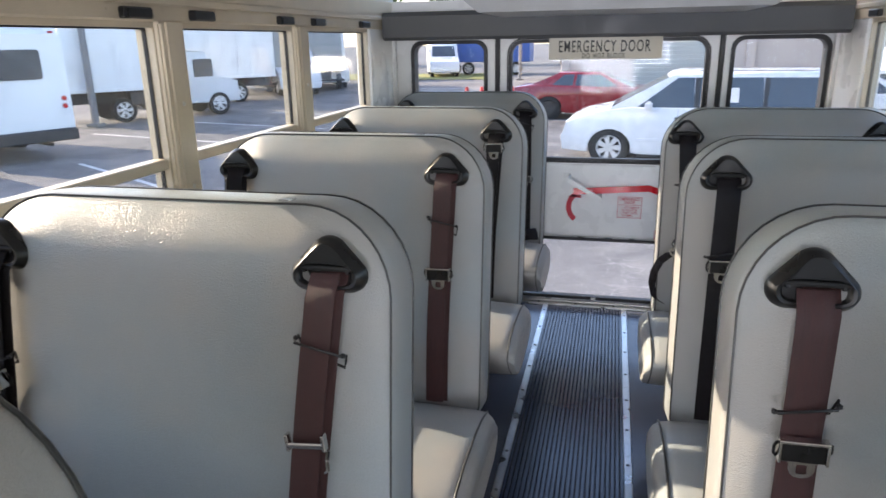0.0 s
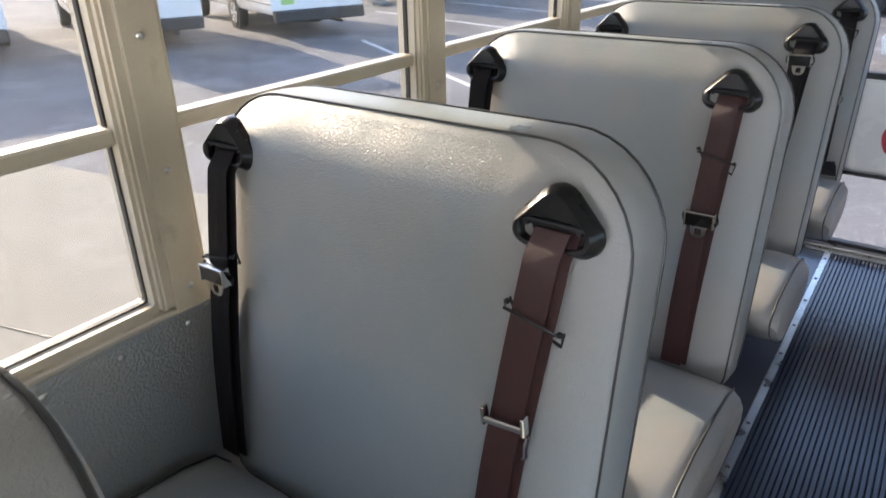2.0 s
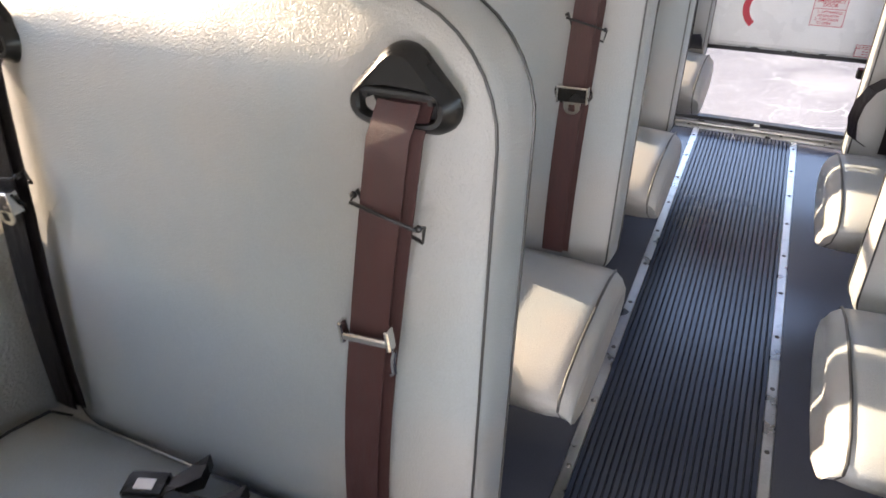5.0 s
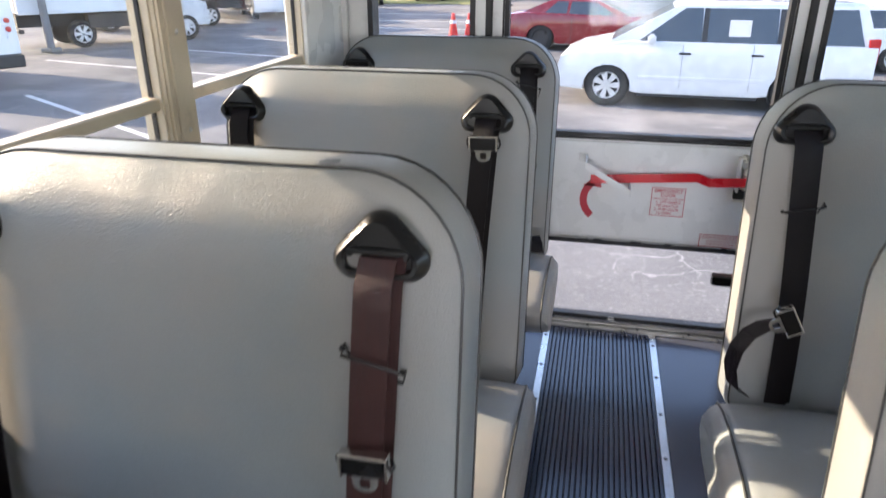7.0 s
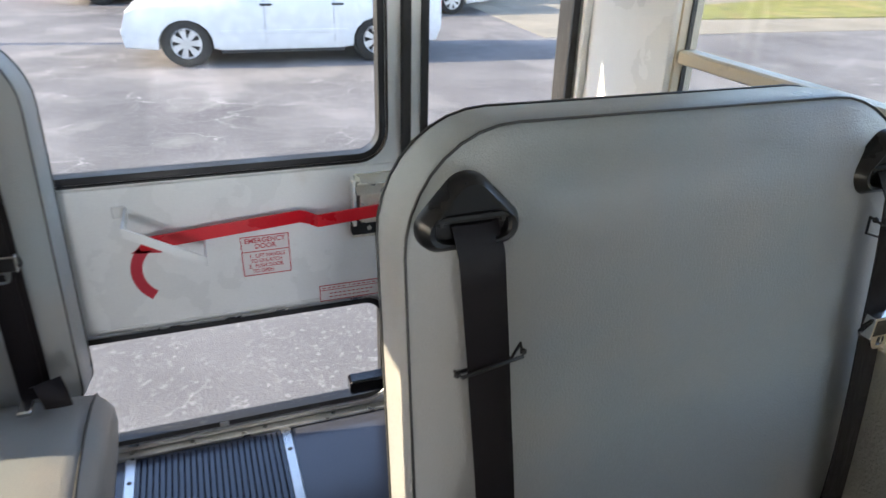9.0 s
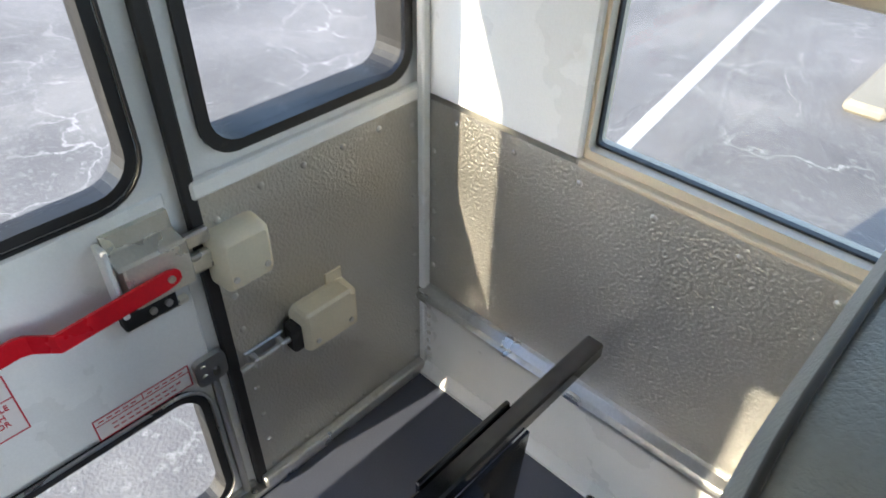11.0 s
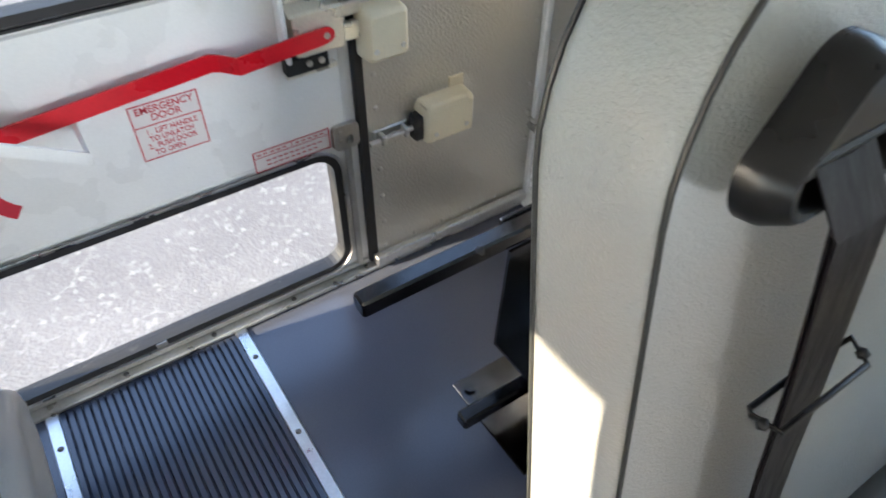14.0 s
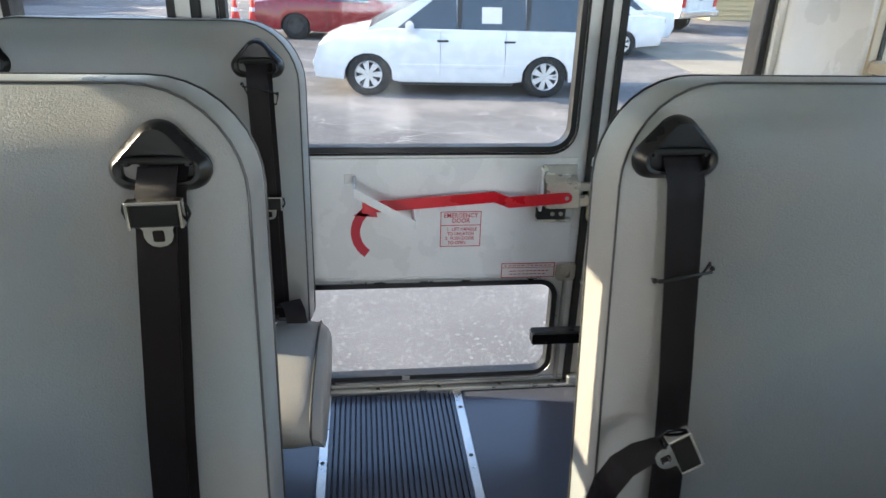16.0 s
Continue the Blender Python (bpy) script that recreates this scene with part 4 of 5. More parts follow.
# bunched belt on the rear left seat
bb = thing("belt_stub", (-0.265, 3.50, 0.440), "bunched dark seat belt stub on the rear cushion", "seat belt")
part("webbing", ribbon([(0.0, 0.04, 0.0), (0.005, 0.0, 0.03), (0.02, -0.03, 0.055), (0.03, -0.05, 0.04), (0.035, -0.055, 0.01)], 0.0235, 0.003, 0.4), WEBBING, bb, smooth=60)
part("tongue", boxed(-0.035, -0.01, -0.06, -0.02, 0.004, 0.016, 0.003), CHROME, bb)

# ---- outside materials ----
ASPHALT = material("asphalt", (0.158, 0.152, 0.150), 0.9, vary=0.34, scale=0.5, grain=1.0, grain_scale=70, spots=((0.30, 0.285, 0.265), 0.8, 0.53, 0.45), spec=0.2, relief=0.0045)


def add_cracks(m, scale, colour, width=0.02):
    """A net of fine pale cracks and light aggregate over a paving material."""
    nd, ln = m.node_tree.nodes, m.node_tree.links
    base = nd["Principled BSDF"].inputs["Base Color"]
    src = base.links[0].from_socket
    tc, nz, ad = nd.new("ShaderNodeTexCoord"), nd.new("ShaderNodeTexNoise"), nd.new("ShaderNodeVectorMath")
    nz.inputs["Scale"].default_value, nz.inputs["Detail"].default_value = 3.0, 6
    ln.new(tc.outputs["Object"], nz.inputs[0])
    ad.operation = "MULTIPLY_ADD"
    ad.inputs[1].default_value = (0.55, 0.55, 0.0)
    ln.new(nz.outputs["Color"], ad.inputs[0]), ln.new(tc.outputs["Object"], ad.inputs[2])
    vo = nd.new("ShaderNodeTexVoronoi")
    vo.feature, vo.voronoi_dimensions = "DISTANCE_TO_EDGE", "2D"
    vo.inputs["Scale"].default_value = scale
    ln.new(ad.outputs[0], vo.inputs["Vector"])
    rg = nd.new("ShaderNodeMapRange")
    rg.inputs["From Max"].default_value = width
    rg.inputs["To Min"].default_value, rg.inputs["To Max"].default_value = 1.0, 0.0
    ln.new(vo.outputs["Distance"], rg.inputs[0])
    n2, r2, mu = nd.new("ShaderNodeTexNoise"), nd.new("ShaderNodeMapRange"), nd.new("ShaderNodeMath")
    n2.inputs["Scale"].default_value = 0.9
    ln.new(tc.outputs["Object"], n2.inputs[0]), ln.new(n2.outputs[0], r2.inputs[0])
    r2.inputs["From Min"].default_value, r2.inputs["From Max"].default_value, r2.inputs["To Max"].default_value = 0.46, 0.60, 0.8
    mu.operation = "MULTIPLY"
    ln.new(rg.outputs[0], mu.inputs[0]), ln.new(r2.outputs[0], mu.inputs[1])
    mx = nd.new("ShaderNodeMix")
    mx.data_type = "RGBA"
    ln.new(mu.outputs[0], mx.inputs[0]), ln.new(src, mx.inputs[6])
    mx.inputs[7].default_value = (*colour, 1)
    sp, r3, m2 = nd.new("ShaderNodeTexVoronoi"), nd.new("ShaderNodeMapRange"), nd.new("ShaderNodeMix")
    sp.inputs["Scale"].default_value = 45.0
    ln.new(tc.outputs["Object"], sp.inputs["Vector"]), ln.new(sp.outputs["Color"], r3.inputs[0])
    r3.inputs["From Min"].default_value, r3.inputs["To Max"].default_value = 0.72, 0.45
    m2.data_type = "RGBA"
    ln.new(r3.outputs[0], m2.inputs[0]), ln.new(mx.outputs[2], m2.inputs[6])
    m2.inputs[7].default_value = (*colour, 1)
    ln.new(m2.outputs[2], base)


add_cracks(ASPHALT, 1.7, (0.40, 0.385, 0.37))
CONCRETE = material("pale_concrete", (0.27, 0.245, 0.195), 0.9, vary=0.2, scale=0.7, grain=0.5, grain_scale=60, spots=((0.36, 0.33, 0.28), 1.3, 0.58, 0.4), spec=0.2)
add_cracks(CONCRETE, 0.55, (0.10, 0.09, 0.075), 0.012)
CRACK = material("crack_fill", (0.36, 0.345, 0.32), 0.9, vary=0.2)
LINE_PAINT = material("line_paint", (0.62, 0.61, 0.58), 0.8, vary=0.2, scale=3, spots=((0.3, 0.29, 0.28), 6, 0.55, 0.6))
VAN_WHITE = material("van_white", (0.66, 0.67, 0.685), 0.25, vary=0.03, coat=0.4)
BUS_WHITE = material("bus_white", (0.80, 0.80, 0.79), 0.32, vary=0.05, scale=1.5, spots=((0.6, 0.56, 0.5), 1.2, 0.62, 0.3))
CAR_RED = material("car_red", (0.22, 0.010, 0.016), 0.22, vary=0.05, coat=0.6)
CAR_GLASS = material("car_glass", (0.045, 0.06, 0.075), 0.06, vary=0.1, spec=0.8)
TYRE = material("tyre", (0.018, 0.018, 0.018), 0.8, vary=0.2)
RIM = material("rim", (0.62, 0.63, 0.65), 0.35, metal=0.6, vary=0.1)
DARK_RIM = material("dark_rim", (0.05, 0.05, 0.055), 0.35, metal=0.6)
TRIM = material("black_trim", (0.03, 0.03, 0.032), 0.6, vary=0.15)
RED_LAMP = material("red_lamp", (0.45, 0.01, 0.012), 0.2, coat=0.5)
AMBER_LAMP = material("amber_lamp", (0.6, 0.2, 0.02), 0.2, coat=0.5)
CLEAR_LAMP = material("clear_lamp", (0.75, 0.75, 0.75), 0.15, coat=0.5)
CONE_ORANGE = material("barrier_red", (0.62, 0.03, 0.02), 0.5)
STUCCO = material("stucco_pink_grey", (0.50, 0.43, 0.38), 0.9, vary=0.06, scale=0.5, grain=0.4, grain_scale=20)
SIDING = material("tan_siding", (0.55, 0.42, 0.22), 0.7, vary=0.06, scale=0.6)
GREY_WALL = material("grey_block_wall", (0.42, 0.43, 0.40), 0.9, vary=0.08, scale=0.7)
GRASS = material("dry_grass", (0.20, 0.20, 0.05), 0.9, vary=0.3, scale=2, grain=0.8, grain_scale=40, spots=((0.32, 0.25, 0.10), 1.2, 0.52, 0.7))
LEAF = material("foliage", (0.07, 0.11, 0.03), 0.7, vary=0.35, scale=0.7, random_tone=0.15)
BARK = material("bark", (0.13, 0.10, 0.07), 0.9, vary=0.25, scale=4)
POLE_GREY = material("pole_grey", (0.20, 0.20, 0.20), 0.6, vary=0.1)
SIGN_BLUE = material("sign_blue", (0.03, 0.09, 0.32), 0.5)
PLATE_GREEN = material("plate_green", (0.35, 0.55, 0.18), 0.5)

# ---- ground ----
g = part("ground", boxed(-400, 400, -400, 400, GZ - 0.5, GZ), ASPHALT, label="sun-bleached grey asphalt car park", kind="structure")
g["category"] = "ground"
tagged(part("pavement", slab([(7.2, 15.6), (60, 12.0), (60, 17.0), (13, 22.5), (7.6, 22.5)], [], GZ + 0.001, GZ + 0.006, "z"), CONCRETE, label="pale concrete apron beside the asphalt", kind="structure"), category="pavement")
tagged(part("apron", slab([(-7.5, -14), (-1.9, -14), (-2.6, 3.4), (-4.5, 4.6), (-8.5, 4.0)], [], GZ + 0.001, GZ + 0.005, "z"), CONCRETE, label="pale cracked concrete slab beside the bus", kind="structure"), category="pavement")
for pts in ([(-7.9, 2.2), (-5.4, 1.9), (-3.9, 2.3), (-2.5, 1.6)], [(-5.4, 1.9), (-5.0, 0.6), (-4.6, -1.4), (-4.8, -4)], [(-3.9, 2.3), (-3.6, 3.9)]):
    bm = bmesh.new()
    tube(bm, [(x, y, GZ + 0.004) for x, y in pts], 0.012, n=4)
    tagged(part("slab_crack", bm, TRIM, label="dark crack across the concrete slab", kind="structure"), category="crack")


def crack(x, y, a, length, seed):
    """Pale filled crack that wanders over the asphalt."""
    rnd, a_start = random.Random(seed), a
    bm = bmesh.new()
    p, rows = Vector((x, y)), []
    for i in range(int(length / 0.04)):
        w = 0.0015 + 0.0045 * rnd.random()
        t = Vector((math.cos(a), math.sin(a)))
        nrm = Vector((-t.y, t.x))
        rows.append([(*(p + nrm * w), GZ + 0.0035), (*(p - nrm * w), GZ + 0.0035)])
        p = p + t * 0.04
        a += rnd.uniform(-0.7, 0.7) - 0.12 * (a - a_start)
    vs = [[bm.verts.new(q) for q in r] for r in rows]
    for r, s in zip(vs, vs[1:]):
        bm.faces.new((r[0], r[1], s[1], s[0]))
    return tagged(part("asphalt_crack", bm, CRACK, label="pale sealed crack in the asphalt", kind="structure"), category="crack")


rnd = random.Random(5)
for i in range(5):
    crack(rnd.uniform(1.8, 6.5), rnd.uniform(0.5, 4.5), rnd.uniform(0, 6.28), rnd.uniform(0.8, 2.2), 100 + i)
for x0, y0, x1, y1 in [(-9.5, 25.4, -4.6, 25.3), (-10, 28.6, -4.6, 28.4), (-11, 32.2, -4.8, 32), (-13, 36.5, -5.5, 36.2), (3.9, 4.85, 9.5, 5.6), (-11, 12.8, -6, 9.9), (-14.5, 17.4, -7, 15.6), (-14, 20.7, -8, 19.2), (-12, 23.7, -7, 22.7)]:
    d = Vector((x1 - x0, y1 - y0)).normalized()
    nrm = Vector((-d.y, d.x)) * 0.055
    q = [(x0 + nrm.x, y0 + nrm.y), (x0 - nrm.x, y0 - nrm.y), (x1 - nrm.x, y1 - nrm.y), (x1 + nrm.x, y1 + nrm.y)]
    tagged(part("parking_line", slab(q[::-1], [], GZ + 0.001, GZ + 0.004, "z"), LINE_PAINT, label="worn white parking line", kind="structure"), category="line")
tagged(part("wheel_stop", boxed(5.6, 7.6, 3.7, 4.0, GZ, GZ + 0.1, 0.03), CONCRETE, label="pale concrete wheel stop on the asphalt"), category="wheel stop")
tagged(part("grass", slab([(12.4, 17.3), (30, 15.8), (34, 18.5), (17.5, 20.6), (13, 19.5)], [], GZ + 0.001, GZ + 0.03, "z"), GRASS, label="strip of dry yellow-green grass", kind="stuff"), category="grass")
tagged(part("lawn", slab([(-24, 45), (-7, 45), (-7, 53), (-24, 53)], [], GZ + 0.001, GZ + 0.03, "z"), GRASS, label="far strip of sunlit grass", kind="stuff"), category="grass")


# ---- vehicles ----
def wheel(parent, x, y, r, width, out, rim=RIM, spokes=7, hub=0.66):
    """A wheel with tyre, dished rim and spokes; out is +1 or -1 along y."""
    bm = bmesh.new()
    n = 28
    ring = lambda yy, q: [(x + q * math.cos(2 * math.pi * k / n), y + out * yy, GZL + r + q * math.sin(2 * math.pi * k / n)) for k in range(n)]
    loft(bm, [ring(-width, r * hub), ring(-width, r * 0.94), ring(-width * 0.8, r), ring(-width * 0.1, r), ring(0.0, r * 0.93), ring(0.0, r * hub), ring(-0.05, r * (hub - 0.04))], cap=True)
    w = part("wheel", bm, TYRE, parent, "black tyre", smooth=45)
    bm = bmesh.new()
    loft(bm, [ring(-0.01, r * hub), ring(0.004, r * (hub - 0.03)), ring(-0.02, r * (hub - 0.08))], cap=False)
    loft(bm, [ring(-0.03, r * 0.14), ring(0.0, r * 0.12)])
    for s in range(spokes):
        a = 2 * math.pi * s / spokes
        d, t = Vector((math.cos(a), 0, math.sin(a))), Vector((-math.sin(a), 0, math.cos(a)))
        c = Vector((x, y, GZL + r))
        o = Vector((0, out, 0))
        wd = r * 0.15
        loft(bm, [[c + d * r * 0.1 + t * wd * 0.5 - o * 0.006, c + d * r * 0.1 - t * wd * 0.5 - o * 0.006, c + d * r * 0.1 - t * wd * 0.5 - o * 0.03, c + d * r * 0.1 + t * wd * 0.5 - o * 0.03],
                  [c + d * r * (hub - 0.04) + t * wd - o * 0.008, c + d * r * (hub - 0.04) - t * wd - o * 0.008, c + d * r * (hub - 0.04) - t * wd - o * 0.03, c + d * r * (hub - 0.04) + t * wd - o * 0.03]])
    part("rim", bm, rim, w, smooth=30)


GZL = 0.0           # vehicles are built with the ground at 0


def arch(x, r, z0, n=9):
    """Points over a wheel, from front to rear along the lower edge."""
    cz = r * 0.87
    s = math.acos(max(-1, min(1, (z0 - cz) / (r * 1.14))))
    return [(x + r * 1.14 * math.sin(-s + 2 * s * i / n), cz + r * 1.14 * math.cos(-s + 2 * s * i / n)) for i in range(n + 1)]


def shell(parent, outline, half, mat, name="body", edge=0.05, label=""):
    """Body from its side outline, swelling a little to the middle of the flank, rounded at the sides."""
    at = lambda pts, y: [(u, y, v) for u, v in pts]
    zc = (min(v for u, v in outline) + max(v for u, v in outline)) / 2
    k = lambda f: [(u, zc + (v - zc) * f) for u, v in outline]
    loops = [at(k(0.90), -half), at(k(0.97), -half + edge * 0.3), at(outline, -half + edge), at(outline, half - edge), at(k(0.97), half - edge * 0.3), at(k(0.90), half)]
    return part(name, loft(bmesh.new(), loops), mat, parent, label, smooth=35)


def cabin(parent, xb0, xb1, xt0, xt1, zb, zt, hb, ht, mat, panes, front=True, rear=True, name="cabin", round_top=0.05):
    """Glasshouse: base from xb0 to xb1 at zb, roof from xt0 to xt1 at zt; panes are stations along the side in metres."""
    ring = lambda x0, x1, h, z: [(x0, -h, z), (x1, -h, z), (x1, h, z), (x0, h, z)]
    bm = loft(bmesh.new(), [ring(xb0, xb1, hb, zb - 0.06), ring(xb0, xb1, hb, zb), ring(xt0, xt1, ht, zt - round_top), ring(xt0 + 0.06, xt1 - 0.03, ht - 0.035, zt - round_top * 0.45), ring(xt0 + 0.20, xt1 - 0.10, ht - 0.12, zt - round_top * 0.12), ring(xt0 + 0.45, xt1 - 0.3, ht - 0.3, zt)])
    c = part(name, bm, mat, parent, smooth=38)
    z0, z1 = zb + 0.02, zt - round_top - 0.03
    f0, f1 = (z0 - zb) / (zt - round_top - zb), (z1 - zb) / (zt - round_top - zb)
    hy = lambda f: hb + (ht - hb) * f
    for s in (-1, 1):
        for u0, u1, u2, u3 in panes:            # base front, base rear, top front, top rear
            q = [(u0, s * hy(f0), z0), (u1, s * hy(f0), z0), (u3, s * hy(f1), z1), (u2, s * hy(f1), z1)]
            bm = loft(bmesh.new(), [[Vector(p) + Vector((0, s * d, 0)) for p in q] for d in (-0.004, 0.008)])
            part("side_window", bm, CAR_GLASS, c)
    for on, xb, xt, d in ((front, xb0, xt0, -1), (rear, xb1, xt1, 1)):
        if on:
            xx = lambda f: xb + (xt - xb) * f
            q = [(xx(f0), -hy(f0) + 0.08, z0), (xx(f0), hy(f0) - 0.08, z0), (xx(f1), hy(f1) - 0.10, z1), (xx(f1), -hy(f1) + 0.10, z1)]
            bm = loft(bmesh.new(), [[Vector(p) + Vector((d * e, 0, e * 0.3)) for p in q] for e in (-0.004, 0.008)])
            part("windscreen" if d < 0 else "rear_window", bm, CAR_GLASS, c)
    return c


def finish(v, x, y, heading):
    """Sets a vehicle on the lot: local x runs from nose to tail; heading is the way its nose points."""
    v.location, v.rotation_euler = (x, y, GZ), (0, 0, math.atan2(-heading[1], -heading[0]))
    return v


def lamp(parent, name, x0, x1, y0, y1, z0, z1, mat):
    return part(name, boxed(x0, x1, y0, y1, z0, z1, 0.012), mat, parent)


def minivan():
    v = thing("minivan", (0, 0, 0), "white minivan with silver wheels and a paper in its window", "car")
    r, a, b = 0.365, 0.93, 4.01
    o = [(0.03, 0.32)] + arch(a, r, 0.27) + [(1.5, 0.24), (3.4, 0.24)] + arch(b, r, 0.27) + [(5.05, 0.33), (5.13, 0.55), (5.12, 1.14), (1.3, 1.15), (0.85, 1.09), (0.38, 0.99), (0.10, 0.86), (0.0, 0.55)]
    bd = shell(v, o[::-1], 0.98, VAN_WHITE, label="white painted body")
    cabin(v, 0.92, 5.11, 2.02, 4.90, 1.12, 1.80, 0.95, 0.80, VAN_WHITE, ((1.42, 2.44, 2.14, 2.42), (2.53, 3.62, 2.51, 3.60), (3.69, 4.92, 3.67, 4.76)), round_top=0.09)
    for x, y in ((a, 0.95), (b, 0.95)):
        for s in (-1, 1):
            wheel(v, x, s * y, r, 0.21, s)
            bm = bmesh.new()
            cyl(bm, (x, s * 0.70, r), (0, s, 0), r * 1.12, 0.05, 24)
            part("wheel_well", bm, TRIM, bd)
    for s in (-1, 1):
        for x in (1.55, 2.7):
            lamp(bd, "door_handle", x + 0.55, x + 0.75, s * 0.99 - 0.012, s * 0.99 + 0.012, 0.93, 0.965, TRIM)
        for x in (2.16, 3.28):
            part("door_gap", boxed(x, x + 0.006, s * 0.980 - 0.004, s * 0.980 + 0.004, 0.36, 1.10), TRIM, bd)
        m = part("door_mirror", boxed(1.56, 1.70, s * 1.06 - 0.12, s * 1.06 + 0.12, 1.10, 1.26, 0.03, 2), VAN_WHITE, v)
        lamp(bd, "headlight", 0.10, 0.55, s * 0.86 - 0.10, s * 0.86 + 0.10, 0.70, 0.86, CLEAR_LAMP)
        lamp(bd, "marker", 0.16, 0.30, s * 0.955 - 0.01, s * 0.955 + 0.02, 0.70, 0.76, AMBER_LAMP)
        lamp(bd, "tail_light", 4.97, 5.14, s * 0.88 - 0.09, s * 0.88 + 0.09, 0.85, 1.25, RED_LAMP)
        part("roof_rail", boxed(2.5, 4.7, s * 0.66 - 0.02, s * 0.66 + 0.02, 1.76, 1.80, 0.01), TRIM, v)
        part("rocker", boxed(1.45, 3.45, s * 0.93 - 0.03, s * 0.93 + 0.03, 0.20, 0.27, 0.01), TRIM, bd)
    hy = lambda z: 0.95 - 0.15 * (z - 1.12) / 0.61
    for s in (-1, 1):
        for x in (2.44, 3.62):
            part("pillar", loft(bmesh.new(), [[(x, s * (hy(z) - 0.004), z), (x + 0.085, s * (hy(z) - 0.004), z), (x + 0.085, s * (hy(z) + 0.006), z), (x, s * (hy(z) + 0.006), z)] for z in (1.14, 1.68)]), TRIM, v, "black window pillar")
        part("belt_moulding", boxed(1.40, 4.95, s * 0.957 - 0.006, s * 0.957 + 0.006, 1.115, 1.135, 0.003), TRIM, bd)
        part("side_moulding", boxed(1.45, 3.5, s * 0.985 - 0.008, s * 0.985 + 0.008, 0.50, 0.56, 0.006), VAN_WHITE, bd)
    part("bumper_grille", boxed(-0.006, 0.06, -0.62, 0.62, 0.30, 0.46, 0.01), TRIM, bd, "black lower grille")
    part("bumper_grille", boxed(0.03, 0.12, -0.50, 0.50, 0.66, 0.76, 0.01), TRIM, bd)
    part("front_bumper", boxed(-0.03, 0.10, -0.80, 0.80, 0.46, 0.60, 0.03, 2), VAN_WHITE, bd)
    part("paper", loft(bmesh.new(), [[(2.86, -hy(1.24) - d, 1.24), (3.20, -hy(1.24) - d, 1.24), (3.20, -hy(1.50) - d, 1.50), (2.86, -hy(1.50) - d, 1.50)] for d in (0.009, 0.013)]), STICKER, v, "white paper notice")
    return v


finish(minivan(), -0.83, 15.12, (-1.0, 0.05))


def coupe():
    v = thing("coupe", (0, 0, 0), "dark red two-door coupe with black wheels", "car")
    r, a, b = 0.36, 0.98, 3.93
    o = [(0.02, 0.25)] + arch(a, r, 0.24) + [(1.5, 0.20), (3.4, 0.20)] + arch(b, r, 0.24) + [(4.95, 0.30), (5.02, 0.6), (5.0, 0.98), (4.4, 1.06), (3.6, 1.04), (1.5, 0.98), (0.5, 0.92), (0.05, 0.78), (0.0, 0.5)]
    bd = shell(v, o[::-1], 0.96, CAR_RED, label="dark red painted body")
    cabin(v, 1.45, 4.65, 2.35, 3.7, 0.98, 1.43, 0.86, 0.62, CAR_RED, ((1.85, 3.15, 2.42, 3.10), (3.22, 3.9, 3.18, 3.5)))
    for x in (a, b):
        for s in (-1, 1):
            wheel(v, x, s * 0.93, r, 0.24, s, DARK_RIM, 10)
            bm = bmesh.new()
            cyl(bm, (x, s * 0.68, r), (0, s, 0), r * 1.12, 0.05, 24)
            part("wheel_well", bm, TRIM, bd)
    for s in (-1, 1):
        part("door_gap", boxed(3.05, 3.062, s * 0.963 - 0.006, s * 0.963 + 0.006, 0.3, 0.98), TRIM, bd)
        lamp(bd, "tail_light", 4.93, 5.03, s * 0.55 - 0.3, s * 0.55 + 0.3, 0.80, 0.93, RED_LAMP)
    return v


finish(coupe(), 2.1, 23.1, (1.0, -0.03))


def sedan(label):
    v = thing("sedan", (0, 0, 0), label, "car")
    r, a, b = 0.33, 0.95, 3.72
    o = [(0.02, 0.28)] + arch(a, r, 0.24) + [(1.5, 0.20), (3.2, 0.20)] + arch(b, r, 0.24) + [(4.7, 0.30), (4.8, 0.6), (4.76, 0.98), (4.2, 1.02), (1.4, 0.94), (0.5, 0.84), (0.05, 0.68), (0.0, 0.45)]
    bd = shell(v, o[::-1], 0.91, VAN_WHITE)
    cabin(v, 1.25, 4.35, 2.1, 3.6, 0.95, 1.45, 0.84, 0.60, VAN_WHITE, ((1.65, 2.72, 2.18, 2.68), (2.80, 3.95, 2.78, 3.5)))
    for x in (a, b):
        for s in (-1, 1):
            wheel(v, x, s * 0.89, r, 0.21, s)
            bm = bmesh.new()
            cyl(bm, (x, s * 0.64, r), (0, s, 0), r * 1.12, 0.05, 24)
            part("wheel_well", bm, TRIM, bd)
    for s in (-1, 1):
        lamp(bd, "tail_light", 4.45, 4.79, s * 0.76 - 0.14, s * 0.76 + 0.14, 0.80, 0.95, RED_LAMP)
        part("door_gap", boxed(2.55, 2.562, s * 0.913 - 0.006, s * 0.913 + 0.006, 0.3, 0.95), TRIM, bd)
    return v


finish(sedan("white four-door sedan with chrome wheels on the concrete"), 3.85, 22.2, (-1.0, 0.02))
finish(sedan("white sedan half hidden behind the minivan"), 2.75, 20.2, (-1.0, 0.0))


